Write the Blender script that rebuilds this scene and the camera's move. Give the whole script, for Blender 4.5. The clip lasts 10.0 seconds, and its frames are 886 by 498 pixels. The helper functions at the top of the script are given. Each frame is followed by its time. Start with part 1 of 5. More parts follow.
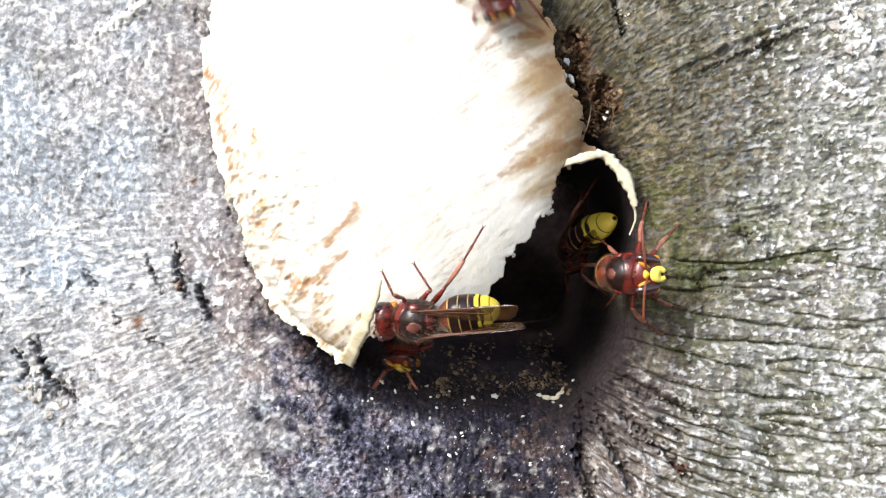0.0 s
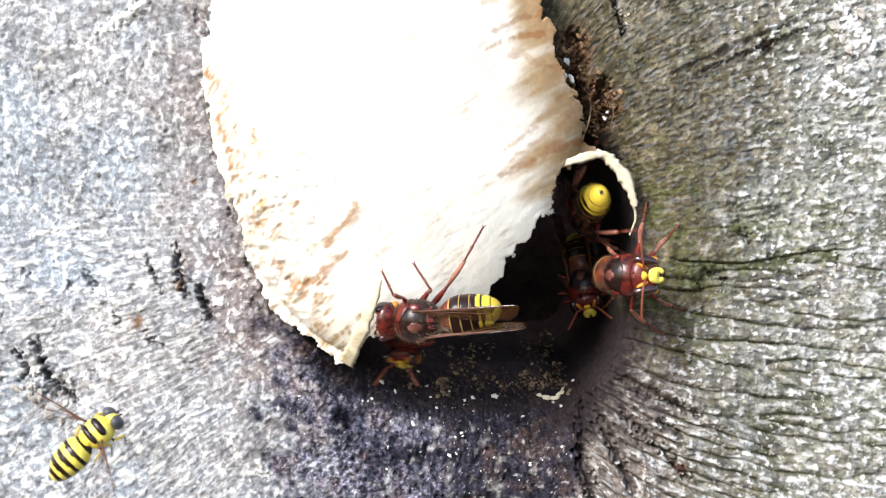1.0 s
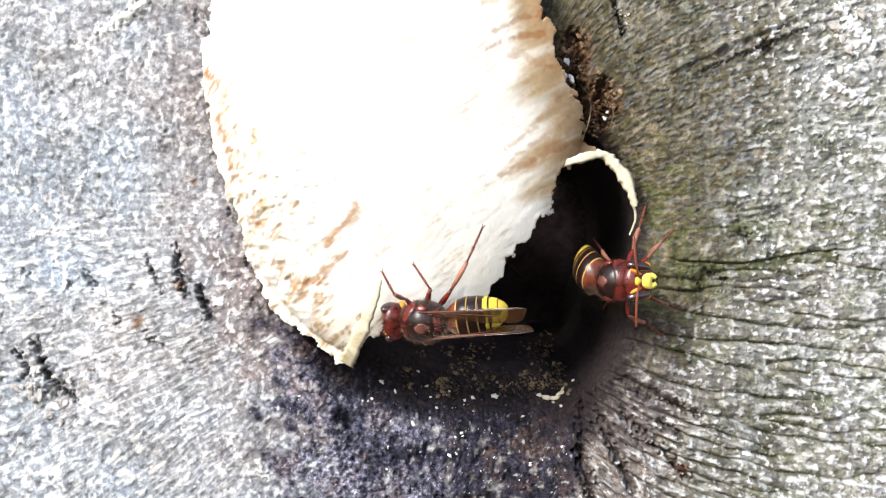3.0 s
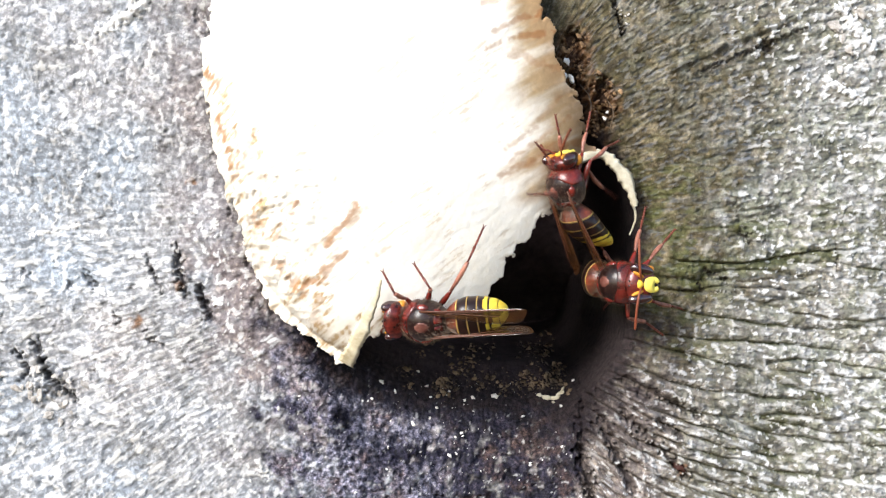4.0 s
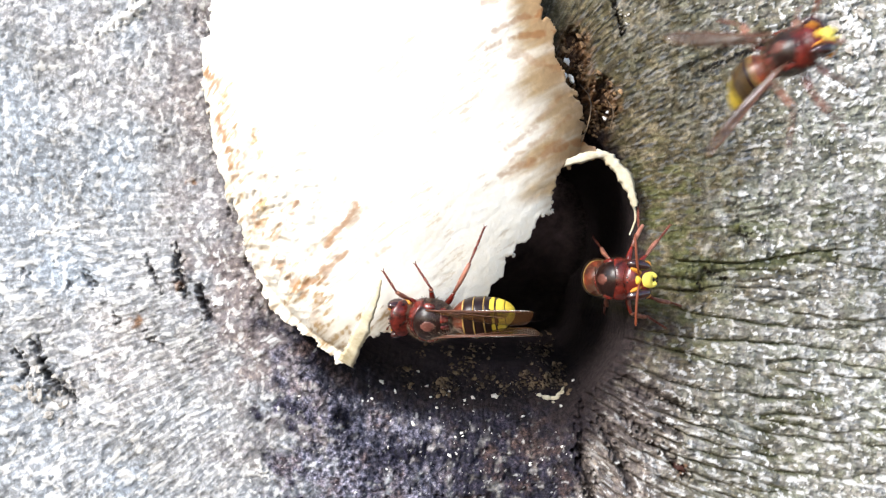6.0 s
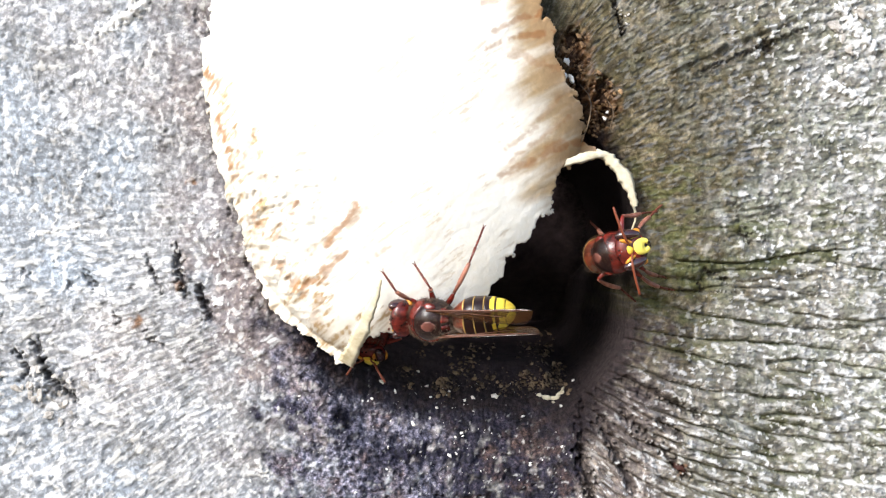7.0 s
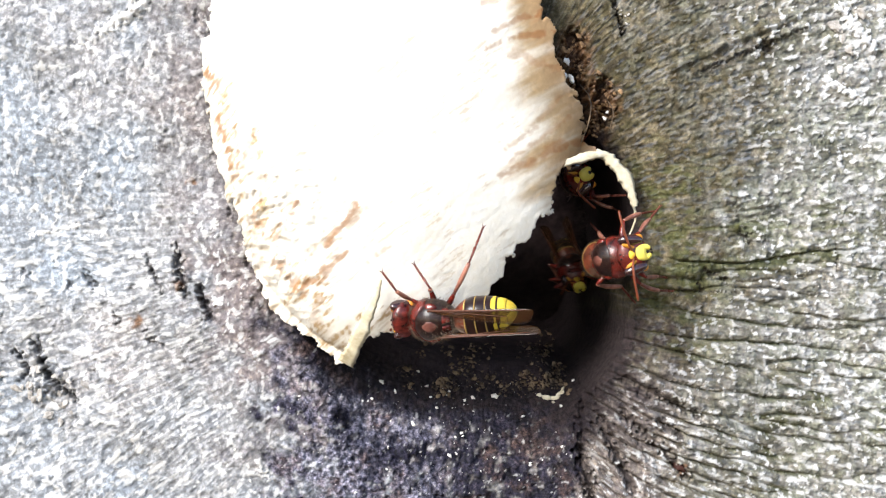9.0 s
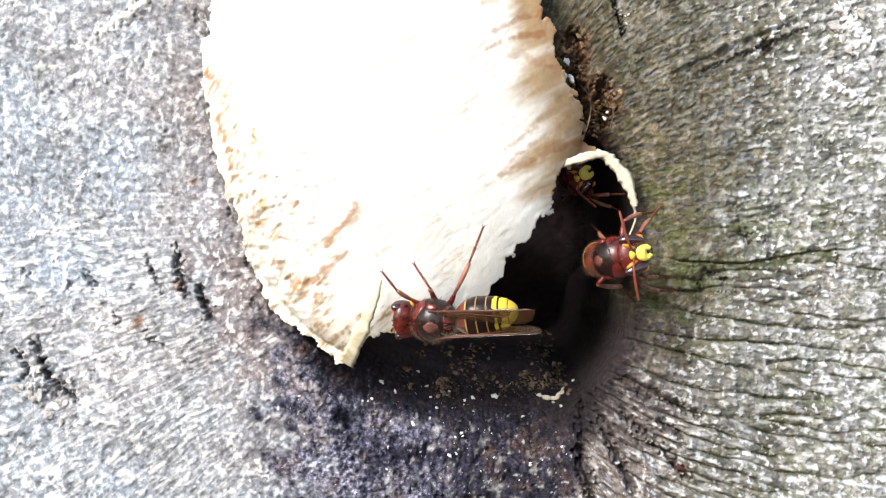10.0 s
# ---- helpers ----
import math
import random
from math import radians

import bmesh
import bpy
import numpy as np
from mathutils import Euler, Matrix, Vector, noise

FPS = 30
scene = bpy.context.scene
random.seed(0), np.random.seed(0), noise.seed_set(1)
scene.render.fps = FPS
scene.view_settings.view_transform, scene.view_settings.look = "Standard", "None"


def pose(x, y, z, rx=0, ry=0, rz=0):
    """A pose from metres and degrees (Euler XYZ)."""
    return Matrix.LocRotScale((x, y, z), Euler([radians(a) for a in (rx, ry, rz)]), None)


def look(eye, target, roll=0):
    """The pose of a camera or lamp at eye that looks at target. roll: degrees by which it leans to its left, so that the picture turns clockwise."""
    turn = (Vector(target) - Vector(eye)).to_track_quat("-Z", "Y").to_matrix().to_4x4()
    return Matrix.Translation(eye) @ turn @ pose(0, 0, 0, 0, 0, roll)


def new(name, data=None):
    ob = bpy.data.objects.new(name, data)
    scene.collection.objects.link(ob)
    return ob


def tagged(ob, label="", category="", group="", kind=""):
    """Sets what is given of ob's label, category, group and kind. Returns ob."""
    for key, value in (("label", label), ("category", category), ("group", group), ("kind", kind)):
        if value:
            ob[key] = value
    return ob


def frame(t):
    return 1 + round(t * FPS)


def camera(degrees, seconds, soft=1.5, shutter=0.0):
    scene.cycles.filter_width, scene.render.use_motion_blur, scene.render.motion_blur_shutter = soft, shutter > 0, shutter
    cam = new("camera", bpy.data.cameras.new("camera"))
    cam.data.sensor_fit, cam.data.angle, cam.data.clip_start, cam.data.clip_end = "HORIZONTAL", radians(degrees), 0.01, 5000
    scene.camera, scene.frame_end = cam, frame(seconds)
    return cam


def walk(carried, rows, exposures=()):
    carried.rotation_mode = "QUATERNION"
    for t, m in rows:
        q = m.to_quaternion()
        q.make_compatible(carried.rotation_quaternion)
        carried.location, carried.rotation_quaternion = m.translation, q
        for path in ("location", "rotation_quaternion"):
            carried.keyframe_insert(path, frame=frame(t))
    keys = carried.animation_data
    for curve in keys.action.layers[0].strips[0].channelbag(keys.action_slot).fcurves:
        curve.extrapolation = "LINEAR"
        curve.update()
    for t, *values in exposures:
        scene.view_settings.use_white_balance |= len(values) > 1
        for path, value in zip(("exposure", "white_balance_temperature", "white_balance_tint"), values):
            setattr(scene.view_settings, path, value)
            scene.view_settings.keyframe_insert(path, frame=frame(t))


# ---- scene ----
cam = camera(39.23, 10.0, soft=1.25, shutter=0.7)
CAM = look((0, -0.22, 0), (0, 0, 0))
walk(cam, [(0, CAM), (10, CAM)], exposures=[(0, 1.04), (10, 1.04)])

# ---- light: bright hazy sky, soft sun from the front and upper left ----
TO_SUN = Vector((-0.52, -0.67, 0.53)).normalized()
world = bpy.data.worlds.new("sky")
scene.world = world
world.use_nodes = True
wn, wl = world.node_tree.nodes, world.node_tree.links
sky = wn.new("ShaderNodeTexSky")
sky.sky_type, sky.sun_disc = "NISHITA", False
sky.sun_elevation = math.asin(TO_SUN.z)
sky.sun_rotation = math.atan2(TO_SUN.x, TO_SUN.y)
wn["Background"].inputs["Strength"].default_value = 0.15
wl.new(sky.outputs[0], wn["Background"].inputs["Color"])
sun = new("sun", bpy.data.lights.new("sun", "SUN"))
sun.data.energy, sun.data.angle, sun.data.color = 2.6, radians(24), (1.0, 0.98, 0.96)
sun.matrix_world = look(TO_SUN * 3, (0, 0, 0))

MM = 0.001


# ---- noise on arrays ----
def perlin(x, y, seed=0):
    rng = np.random.RandomState(seed + 11)
    perm = np.concatenate([rng.permutation(256)] * 2)
    ang = rng.rand(256) * 2 * np.pi
    gx, gy = np.cos(ang), np.sin(ang)
    xi, yi = np.floor(x).astype(int), np.floor(y).astype(int)
    xf, yf = x - xi, y - yi
    u, v = xf ** 3 * (xf * (xf * 6 - 15) + 10), yf ** 3 * (yf * (yf * 6 - 15) + 10)

    def corner(i, j):
        h = perm[perm[(xi + i) & 255] + ((yi + j) & 255)]
        return gx[h] * (xf - i) + gy[h] * (yf - j)
    a = corner(0, 0) * (1 - u) + corner(1, 0) * u
    b = corner(0, 1) * (1 - u) + corner(1, 1) * u
    return (a * (1 - v) + b * v) * 1.5


def fbm(x, y, octaves=4, seed=0):
    out, amp = 0, 1.0
    for k in range(octaves):
        out = out + amp * perlin(x, y, seed + 7 * k)
        x, y, amp = x * 2.03 + 5.1, y * 2.03 + 3.7, amp * 0.5
    return out


def dots(x, y, seed=0, keep=0.6):
    """Rounded bumps on a jittered grid of step 1; 0 to 1."""
    rng = np.random.RandomState(seed + 31)
    jx, jy, size = rng.rand(64, 64), rng.rand(64, 64), rng.rand(64, 64)
    xi, yi = np.floor(x).astype(int), np.floor(y).astype(int)
    best = np.zeros_like(x)
    for i in (-1, 0, 1):
        for j in (-1, 0, 1):
            a, b = (xi + i) & 63, (yi + j) & 63
            d = np.hypot(x - xi - i - jx[a, b], y - yi - j - jy[a, b])
            s = np.where(size[a, b] < keep, 0.25 + 0.45 * size[a, b] / keep, 1e-6)
            best = np.maximum(best, np.clip(1 - (d / s) ** 2, 0, 1) * (s > 0.01))
    return best


def ease(a, b, x):
    t = np.clip((x - a) / (b - a), 0, 1)
    return t * t * (3 - 2 * t)


def spline(points, steps=14):
    """A closed smooth outline through the points."""
    p = np.array(points, float)
    n = len(p)
    t = np.linspace(0, 1, steps, endpoint=False)[:, None]
    out = []
    for i in range(n):
        a, b, c, d = p[i - 1], p[i], p[(i + 1) % n], p[(i + 2) % n]
        out.append(0.5 * (2 * b + (c - a) * t + (2 * a - 5 * b + 4 * c - d) * t ** 2 + (3 * b - a - 3 * c + d) * t ** 3))
    return np.concatenate(out)


def outside(x, z, loop):
    """Signed distance to a closed outline; positive outside."""
    best = np.full(x.shape, 1e9)
    inside = np.zeros(x.shape, bool)
    for (ax, az), (bx, bz) in zip(loop, np.roll(loop, -1, 0)):
        ex, ez = bx - ax, bz - az
        t = np.clip(((x - ax) * ex + (z - az) * ez) / (ex * ex + ez * ez + 1e-12), 0, 1)
        best = np.minimum(best, (x - ax - t * ex) ** 2 + (z - az - t * ez) ** 2)
        cross = (az > z) != (bz > z)
        inside ^= cross & (x < (bx - ax) * (z - az) / (bz - az + 1e-12) + ax)
    return np.sqrt(best) * np.where(inside, -1, 1)


def sheet(name, verts, quads, material, attributes=()):
    """A mesh object from arrays of corners and quads, shaded smooth."""
    me = bpy.data.meshes.new(name)
    me.vertices.add(len(verts))
    me.vertices.foreach_set("co", np.asarray(verts, np.float32).ravel())
    me.loops.add(quads.size)
    me.loops.foreach_set("vertex_index", quads.astype(np.int32).ravel())
    me.polygons.add(len(quads))
    me.polygons.foreach_set("loop_start", np.arange(0, quads.size, 4, dtype=np.int32))
    me.polygons.foreach_set("use_smooth", np.ones(len(quads), bool))
    me.update(calc_edges=True)
    for key, values in attributes:
        me.attributes.new(key, "FLOAT", "POINT").data.foreach_set("value", np.asarray(values, np.float32).ravel())
    me.materials.append(material)
    return new(name, me)


def part(name, bm, material, parent, label=""):
    """Links a bmesh as one mesh object under a thing or part."""
    me = bpy.data.meshes.new(name)
    bm.to_mesh(me)
    bm.free()
    for p in me.polygons:
        p.use_smooth = True
    for m in (material if isinstance(material, (list, tuple)) else [material]):
        me.materials.append(m)
    ob = new(name, me)
    ob.parent = parent
    return tagged(ob, label)


# ---- materials ----
def node_material(name, roughness=0.7):
    m = bpy.data.materials.new(name)
    m.use_nodes = True
    nt = m.node_tree
    shader = nt.nodes["Principled BSDF"]
    shader.inputs["Roughness"].default_value = roughness
    return m, nt, shader


def attribute(nt, key):
    n = nt.nodes.new("ShaderNodeAttribute")
    n.attribute_name = key
    return n.outputs["Fac"]


def noise_node(nt, scale, detail=4, rough=0.6, vector=None):
    n = nt.nodes.new("ShaderNodeTexNoise")
    n.inputs["Scale"].default_value, n.inputs["Detail"].default_value = scale, detail
    n.inputs["Roughness"].default_value = rough
    if vector is None:
        tc = nt.nodes.new("ShaderNodeTexCoord")
        vector = tc.outputs["Object"]
    nt.links.new(vector, n.inputs["Vector"])
    return n.outputs["Fac"]


def stretched(nt, turn, scale):
    tc, mp = nt.nodes.new("ShaderNodeTexCoord"), nt.nodes.new("ShaderNodeMapping")
    mp.vector_type = "TEXTURE"
    mp.inputs["Rotation"].default_value = [radians(a) for a in turn]
    mp.inputs["Scale"].default_value = scale
    nt.links.new(tc.outputs["Object"], mp.inputs["Vector"])
    return mp.outputs[0]


def ramp(nt, fac, stops):
    n = nt.nodes.new("ShaderNodeValToRGB")
    el = n.color_ramp.elements
    while len(el) < len(stops):
        el.new(0.5)
    for e, (p, c) in zip(el, stops):
        e.position = p
        e.color = (*c, 1) if isinstance(c, tuple) else (c, c, c, 1)
    nt.links.new(fac, n.inputs[0])
    return n.outputs[0]


def mix(nt, fac, a, b, blend="MIX"):
    n = nt.nodes.new("ShaderNodeMix")
    n.data_type, n.blend_type = "RGBA", blend
    for sock, v in ((n.inputs[0], fac), (n.inputs[6], a), (n.inputs[7], b)):
        if isinstance(v, (int, float)):
            sock.default_value = v
        elif isinstance(v, tuple):
            sock.default_value = (*v, 1)
        else:
            nt.links.new(v, sock)
    return n.outputs[2]


def bump(nt, shader, height, strength, distance):
    n = nt.nodes.new("ShaderNodeBump")
    n.inputs["Strength"].default_value, n.inputs["Distance"].default_value = strength, distance
    nt.links.new(height, n.inputs["Height"])
    nt.links.new(n.outputs[0], shader.inputs["Normal"])


def bark_material():
    m, nt, sh = node_material("beech bark", 0.8)
    sh.inputs["Specular IOR Level"].default_value = 0.18
    coarse, fine = noise_node(nt, 90, 5), noise_node(nt, 900, 4, 0.65)
    grey = ramp(nt, coarse, [(0.3, (0.22, 0.215, 0.215)), (0.5, (0.31, 0.32, 0.34)), (0.7, (0.37, 0.395, 0.425))])
    tint = ramp(nt, noise_node(nt, 32, 3), [(0.35, (0.38, 0.32, 0.28)), (0.5, (0.30, 0.31, 0.32)), (0.65, (0.265, 0.315, 0.37))])
    grey = mix(nt, 0.5, grey, tint)
    lichen = ramp(nt, noise_node(nt, 180, 5, 0.7), [(0.3, (0.20, 0.19, 0.145)), (0.46, (0.32, 0.33, 0.25)), (0.56, (0.40, 0.37, 0.33)), (0.7, (0.44, 0.47, 0.42))])
    grey = mix(nt, attribute(nt, "lichen"), grey, lichen)
    grey = mix(nt, 0.65, grey, ramp(nt, fine, [(0.3, 0.08), (0.5, 0.42), (0.66, 1.0)]), "OVERLAY")
    olive = ramp(nt, noise_node(nt, 260, 5, 0.7), [(0.3, (0.032, 0.024, 0.012)), (0.5, (0.084, 0.066, 0.036)), (0.7, (0.22, 0.18, 0.115))])
    olive = mix(nt, 0.85, olive, ramp(nt, fine, [(0.3, 0.15), (0.5, 0.45), (0.7, 0.95)]), "OVERLAY")
    col = mix(nt, attribute(nt, "algae"), grey, olive)
    col = mix(nt, attribute(nt, "pore"), col, ramp(nt, coarse, [(0.3, (0.06, 0.052, 0.043)), (0.7, (0.14, 0.16, 0.19))]))
    col = mix(nt, attribute(nt, "moss"), col, ramp(nt, fine, [(0.3, (0.028, 0.034, 0.008)), (0.7, (0.125, 0.135, 0.045))]))
    soot = ramp(nt, noise_node(nt, 300, 6, 0.75), [(0.36, (0.004, 0.0035, 0.007)), (0.50, (0.020, 0.019, 0.034)), (0.58, (0.060, 0.056, 0.088)), (0.68, (0.20, 0.185, 0.23))])
    soot = mix(nt, ramp(nt, noise_node(nt, 75, 4), [(0.42, 0.0), (0.6, 0.75)]), soot, ramp(nt, fine, [(0.32, (0.06, 0.058, 0.085)), (0.7, (0.34, 0.34, 0.41))]))
    soot = mix(nt, 0.6, soot, ramp(nt, fine, [(0.36, 0.1), (0.5, 0.45), (0.64, 1.0)]), "OVERLAY")
    soot = mix(nt, attribute(nt, "stain_dark"), soot, ramp(nt, noise_node(nt, 360, 5, 0.7), [(0.38, (0.004, 0.0035, 0.006)), (0.56, (0.022, 0.020, 0.033)), (0.72, (0.09, 0.075, 0.095))]))
    brown = ramp(nt, noise_node(nt, 150, 4), [(0.52, 0.0), (0.66, 0.75)])
    soot = mix(nt, brown, soot, ramp(nt, fine, [(0.3, (0.014, 0.008, 0.007)), (0.7, (0.15, 0.095, 0.075))]))
    grain = noise_node(nt, 1700, 3, 0.7)
    soot = mix(nt, 0.75, soot, ramp(nt, grain, [(0.36, (0.05, 0.05, 0.07)), (0.5, (0.42, 0.41, 0.45)), (0.62, (1.0, 0.95, 0.9))]), "OVERLAY")
    col = mix(nt, attribute(nt, "dust"), col, ramp(nt, fine, [(0.3, (0.065, 0.045, 0.048)), (0.55, (0.22, 0.175, 0.165)), (0.72, (0.45, 0.36, 0.29))]))
    col = mix(nt, attribute(nt, "stain"), col, soot)
    col = mix(nt, attribute(nt, "rust"), col, ramp(nt, fine, [(0.3, (0.035, 0.018, 0.009)), (0.65, (0.25, 0.125, 0.058))]))
    col = mix(nt, attribute(nt, "pale"), col, ramp(nt, coarse, [(0.3, (0.55, 0.53, 0.49)), (0.7, (0.80, 0.80, 0.80))]))
    # rotten wood, also used as painted shade inside the opening's rim
    col = mix(nt, attribute(nt, "rot_shade"), col, ramp(nt, fine, [(0.35, (0.009, 0.0065, 0.0075)), (0.7, (0.045, 0.032, 0.032))]))
    # paler tone deep in the hollow stands in for light on its back wall
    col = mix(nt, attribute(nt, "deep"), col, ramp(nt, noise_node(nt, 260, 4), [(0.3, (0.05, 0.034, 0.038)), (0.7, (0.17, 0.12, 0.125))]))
    nt.links.new(col, sh.inputs["Base Color"])
    bump(nt, sh, noise_node(nt, 2200, 4, 0.7), 0.8, 0.0003)
    return m


def paper_material():
    m, nt, sh = node_material("wood pulp paper", 0.85)
    streak = noise_node(nt, 1.0, 5, 0.65, stretched(nt, (0, -38, 0), (0.022, 0.02, 0.0045)))
    fine = noise_node(nt, 700, 5, 0.7)
    col = ramp(nt, streak, [(0.25, (0.76, 0.69, 0.57)), (0.4, (0.83, 0.78, 0.68)), (0.7, (0.87, 0.84, 0.77))])
    col = mix(nt, attribute(nt, "cream"), (0.41, 0.285, 0.15), col)
    col = mix(nt, attribute(nt, "brown"), col, (0.32, 0.15, 0.055))
    col = mix(nt, 0.35, col, ramp(nt, fine, [(0.3, 0.32), (0.55, 0.55), (0.7, 0.75)]), "OVERLAY")
    nt.links.new(col, sh.inputs["Base Color"])
    bump(nt, sh, fine, 0.5, 0.0003)
    return m


def rough_material(name, dark, light, scale=600, roughness=0.8, strength=0.4, gloss=0.35, low=0.3, high=0.7):
    m, nt, sh = node_material(name, roughness)
    n = noise_node(nt, scale, 5, 0.65)
    nt.links.new(ramp(nt, n, [(low, dark), (high, light)]), sh.inputs["Base Color"])
    sh.inputs["Specular IOR Level"].default_value = gloss
    bump(nt, sh, n, strength, 0.2 / scale)
    return m


def wing_material():
    m, nt, sh = node_material("amber wing membrane", 0.15)
    n = noise_node(nt, 500, 3)
    nt.links.new(ramp(nt, n, [(0.3, (0.02, 0.007, 0.004)), (0.7, (0.085, 0.035, 0.010))]), sh.inputs["Base Color"])
    sh.inputs["Alpha"].default_value = 0.45
    sh.inputs["Specular IOR Level"].default_value = 0.6
    return m


BARK, PAPER = bark_material(), paper_material()
# darker copy of the torn paper: the lip's shaded side put into its colour
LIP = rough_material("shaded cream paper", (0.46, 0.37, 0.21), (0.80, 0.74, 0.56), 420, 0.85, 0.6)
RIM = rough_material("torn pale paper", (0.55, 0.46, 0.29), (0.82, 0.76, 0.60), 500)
CHIP = rough_material("white wood chip", (0.66, 0.62, 0.55), (0.86, 0.84, 0.80), 700)
CRUMB = rough_material("brown crumbs", (0.014, 0.008, 0.005), (0.26, 0.18, 0.11), 420, 0.8, 0.5, 0.3, 0.38, 0.68)
HAIR = rough_material("tan body hair", (0.06, 0.04, 0.028), (0.24, 0.165, 0.11), 900, 0.6)
RED = rough_material("red brown shell", (0.018, 0.004, 0.003), (0.21, 0.024, 0.016), 520, 0.25, 0.35, 0.5, 0.36, 0.66)
FEELER = rough_material("orange red antenna", (0.10, 0.022, 0.010), (0.24, 0.06, 0.025), 600, 0.35, 0.15)
LEG = rough_material("leg shell", (0.09, 0.022, 0.014), (0.46, 0.20, 0.135), 380, 0.28, 0.1, 0.4, 0.36, 0.66)
CHESTNUT = rough_material("chestnut shell", (0.05, 0.012, 0.007), (0.26, 0.055, 0.022), 520, 0.3, 0.25, 0.5, 0.34, 0.68)
DUSTY = rough_material("dull red brown shell", (0.06, 0.016, 0.012), (0.22, 0.085, 0.062), 420, 0.36, 0.3)
TOE = rough_material("dark red foot", (0.05, 0.010, 0.007), (0.24, 0.065, 0.04), 500, 0.35, 0.1)
GOLD = rough_material("orange yellow shell", (0.66, 0.40, 0.03), (0.78, 0.52, 0.06), 500, 0.4, 0.15)
FUZZ = rough_material("hairy brown shell", (0.006, 0.0035, 0.003), (0.030, 0.014, 0.011), 1500, 0.4, 0.3)
BLACK = rough_material("black brown shell", (0.006, 0.003, 0.003), (0.025, 0.009, 0.007), 800, 0.28, 0.12)
TAN = rough_material("tan shell edge", (0.30, 0.18, 0.05), (0.50, 0.34, 0.11), 700, 0.4, 0.1)
YELLOW = rough_material("yellow shell", (0.62, 0.43, 0.035), (0.78, 0.58, 0.07), 500, 0.4, 0.15)
LEMON = rough_material("lemon yellow shell", (0.68, 0.56, 0.085), (0.82, 0.69, 0.13), 500, 0.4, 0.15)
AMBER = rough_material("orange shell", (0.55, 0.20, 0.02), (0.68, 0.32, 0.04), 500, 0.4, 0.15)
EYE = rough_material("dark glossy eye", (0.02, 0.006, 0.008), (0.05, 0.016, 0.014), 900, 0.08, 0.02, 1.0)
WING = wing_material()
CLEAR = wing_material()
CLEAR.name = "clear wing membrane"
CLEAR.node_tree.nodes["Principled BSDF"].inputs["Alpha"].default_value = 0.14
GREYEYE = rough_material("dull grey eye", (0.05, 0.05, 0.055), (0.10, 0.10, 0.11), 900, 0.35, 0.05)
SCAB = rough_material("rusty bark crumbs", (0.03, 0.013, 0.007), (0.46, 0.29, 0.15), 520, 0.8, 0.6, 0.3, 0.42, 0.68)
FLAKE = rough_material("dark red brown flake", (0.012, 0.005, 0.004), (0.085, 0.03, 0.022), 400, 0.6, 0.4)
PLATE = rough_material("grey bark flake", (0.16, 0.14, 0.12), (0.70, 0.66, 0.61), 450, 0.8, 0.6)
VEIN = rough_material("wing vein", (0.06, 0.02, 0.01), (0.14, 0.05, 0.025), 900, 0.4, 0.1)
SOIL = rough_material("leaf litter", (0.035, 0.022, 0.012), (0.16, 0.10, 0.05), 14, 0.9, 0.8)


# ---- the trunk, with its hollow ----
R = 350.0                      # radius of the trunk, mm
HOLLOW = spline([(-37, 52), (-39, 44), (-42, 34), (-40.5, 20), (-36.2, 6), (-31.5, -8.5), (-27, -13.5), (-18.5, -22), (-11, -26), (0, -29), (12, -30.5),
                 (22.5, -29.2), (28.5, -24.5), (33, -17), (34.5, -8), (35, 6), (32, 15), (27.5, 21), (22.8, 29), (18.6, 38), (15.6, 46), (10.5, 62), (-10, 78), (-33, 68)])

# cracks and gouges in the bark: x, z, x, z, half width, depth, all mm
GOUGES = [(30.5, 44, 32.2, 38.2, 0.5, 1.6), (47, -3.9, 51, -5.4, 0.55, 0.8), (46, -5.9, 46.6, -7.4, 0.35, 0.8), (42.5, -7.5, 56.5, -7.9, 0.3, 0.4), (71.6, 1.2, 72, -4, 0.3, 0.6), (53.6, 3.2, 55.4, 1.2, 0.7, 0.8),
          (-75.1, -17, -73.7, -20.3, 0.75, 1.8), (-73.7, -20.3, -72.6, -22.9, 0.9, 2.0), (-72.8, -22.7, -70.2, -25, 0.9, 2.0), (-70.4, -25, -67.1, -27.6, 0.7, 1.7), (-78.6, -18.9, -76.1, -22.2, 0.7, 1.4), (-76.1, -22.2, -78, -24.5, 0.5, 1.0),
          (-47.9, 0.9, -47.6, -1.4, 0.45, 1.2), (-47.9, -2, -47.1, -4.6, 0.95, 2.0), (-47.2, -4.6, -46, -8.1, 0.7, 1.8), (-43.5, -7, -42.9, -9.2, 0.7, 1.8), (-43, -9, -41.6, -12.1, 0.95, 2.1),
          (-53.6, -1.4, -52.6, -3.8, 0.4, 0.8), (-52.5, -4, -50.4, -7.7, 0.35, 0.9), (-65.4, -4.6, -63.3, -6.8, 0.8, 1.2), (-68.6, -6.4, -67.8, -7.2, 0.5, 0.7), (-59.5, -11.3, -58.6, -13.8, 0.4, 0.8), (-53.6, -14.6, -52.6, -16.7, 0.35, 0.8), (-52.6, -16.7, -50.1, -17.3, 0.35, 0.8),
          (-77.5, -4, -76, -5, 0.5, 0.7), (-70, 4.2, -62, 5.6, 0.25, 0.3), (-64.2, -22.1, -63.4, -22.3, 0.45, 0.6), (27, 17.5, 23.4, 12.5, 0.5, 0.6),
          (46, 31.8, 66, 40.3, 0.5, 0.7), (58, 37.8, 59.3, 36.2, 0.7, 1.2)]
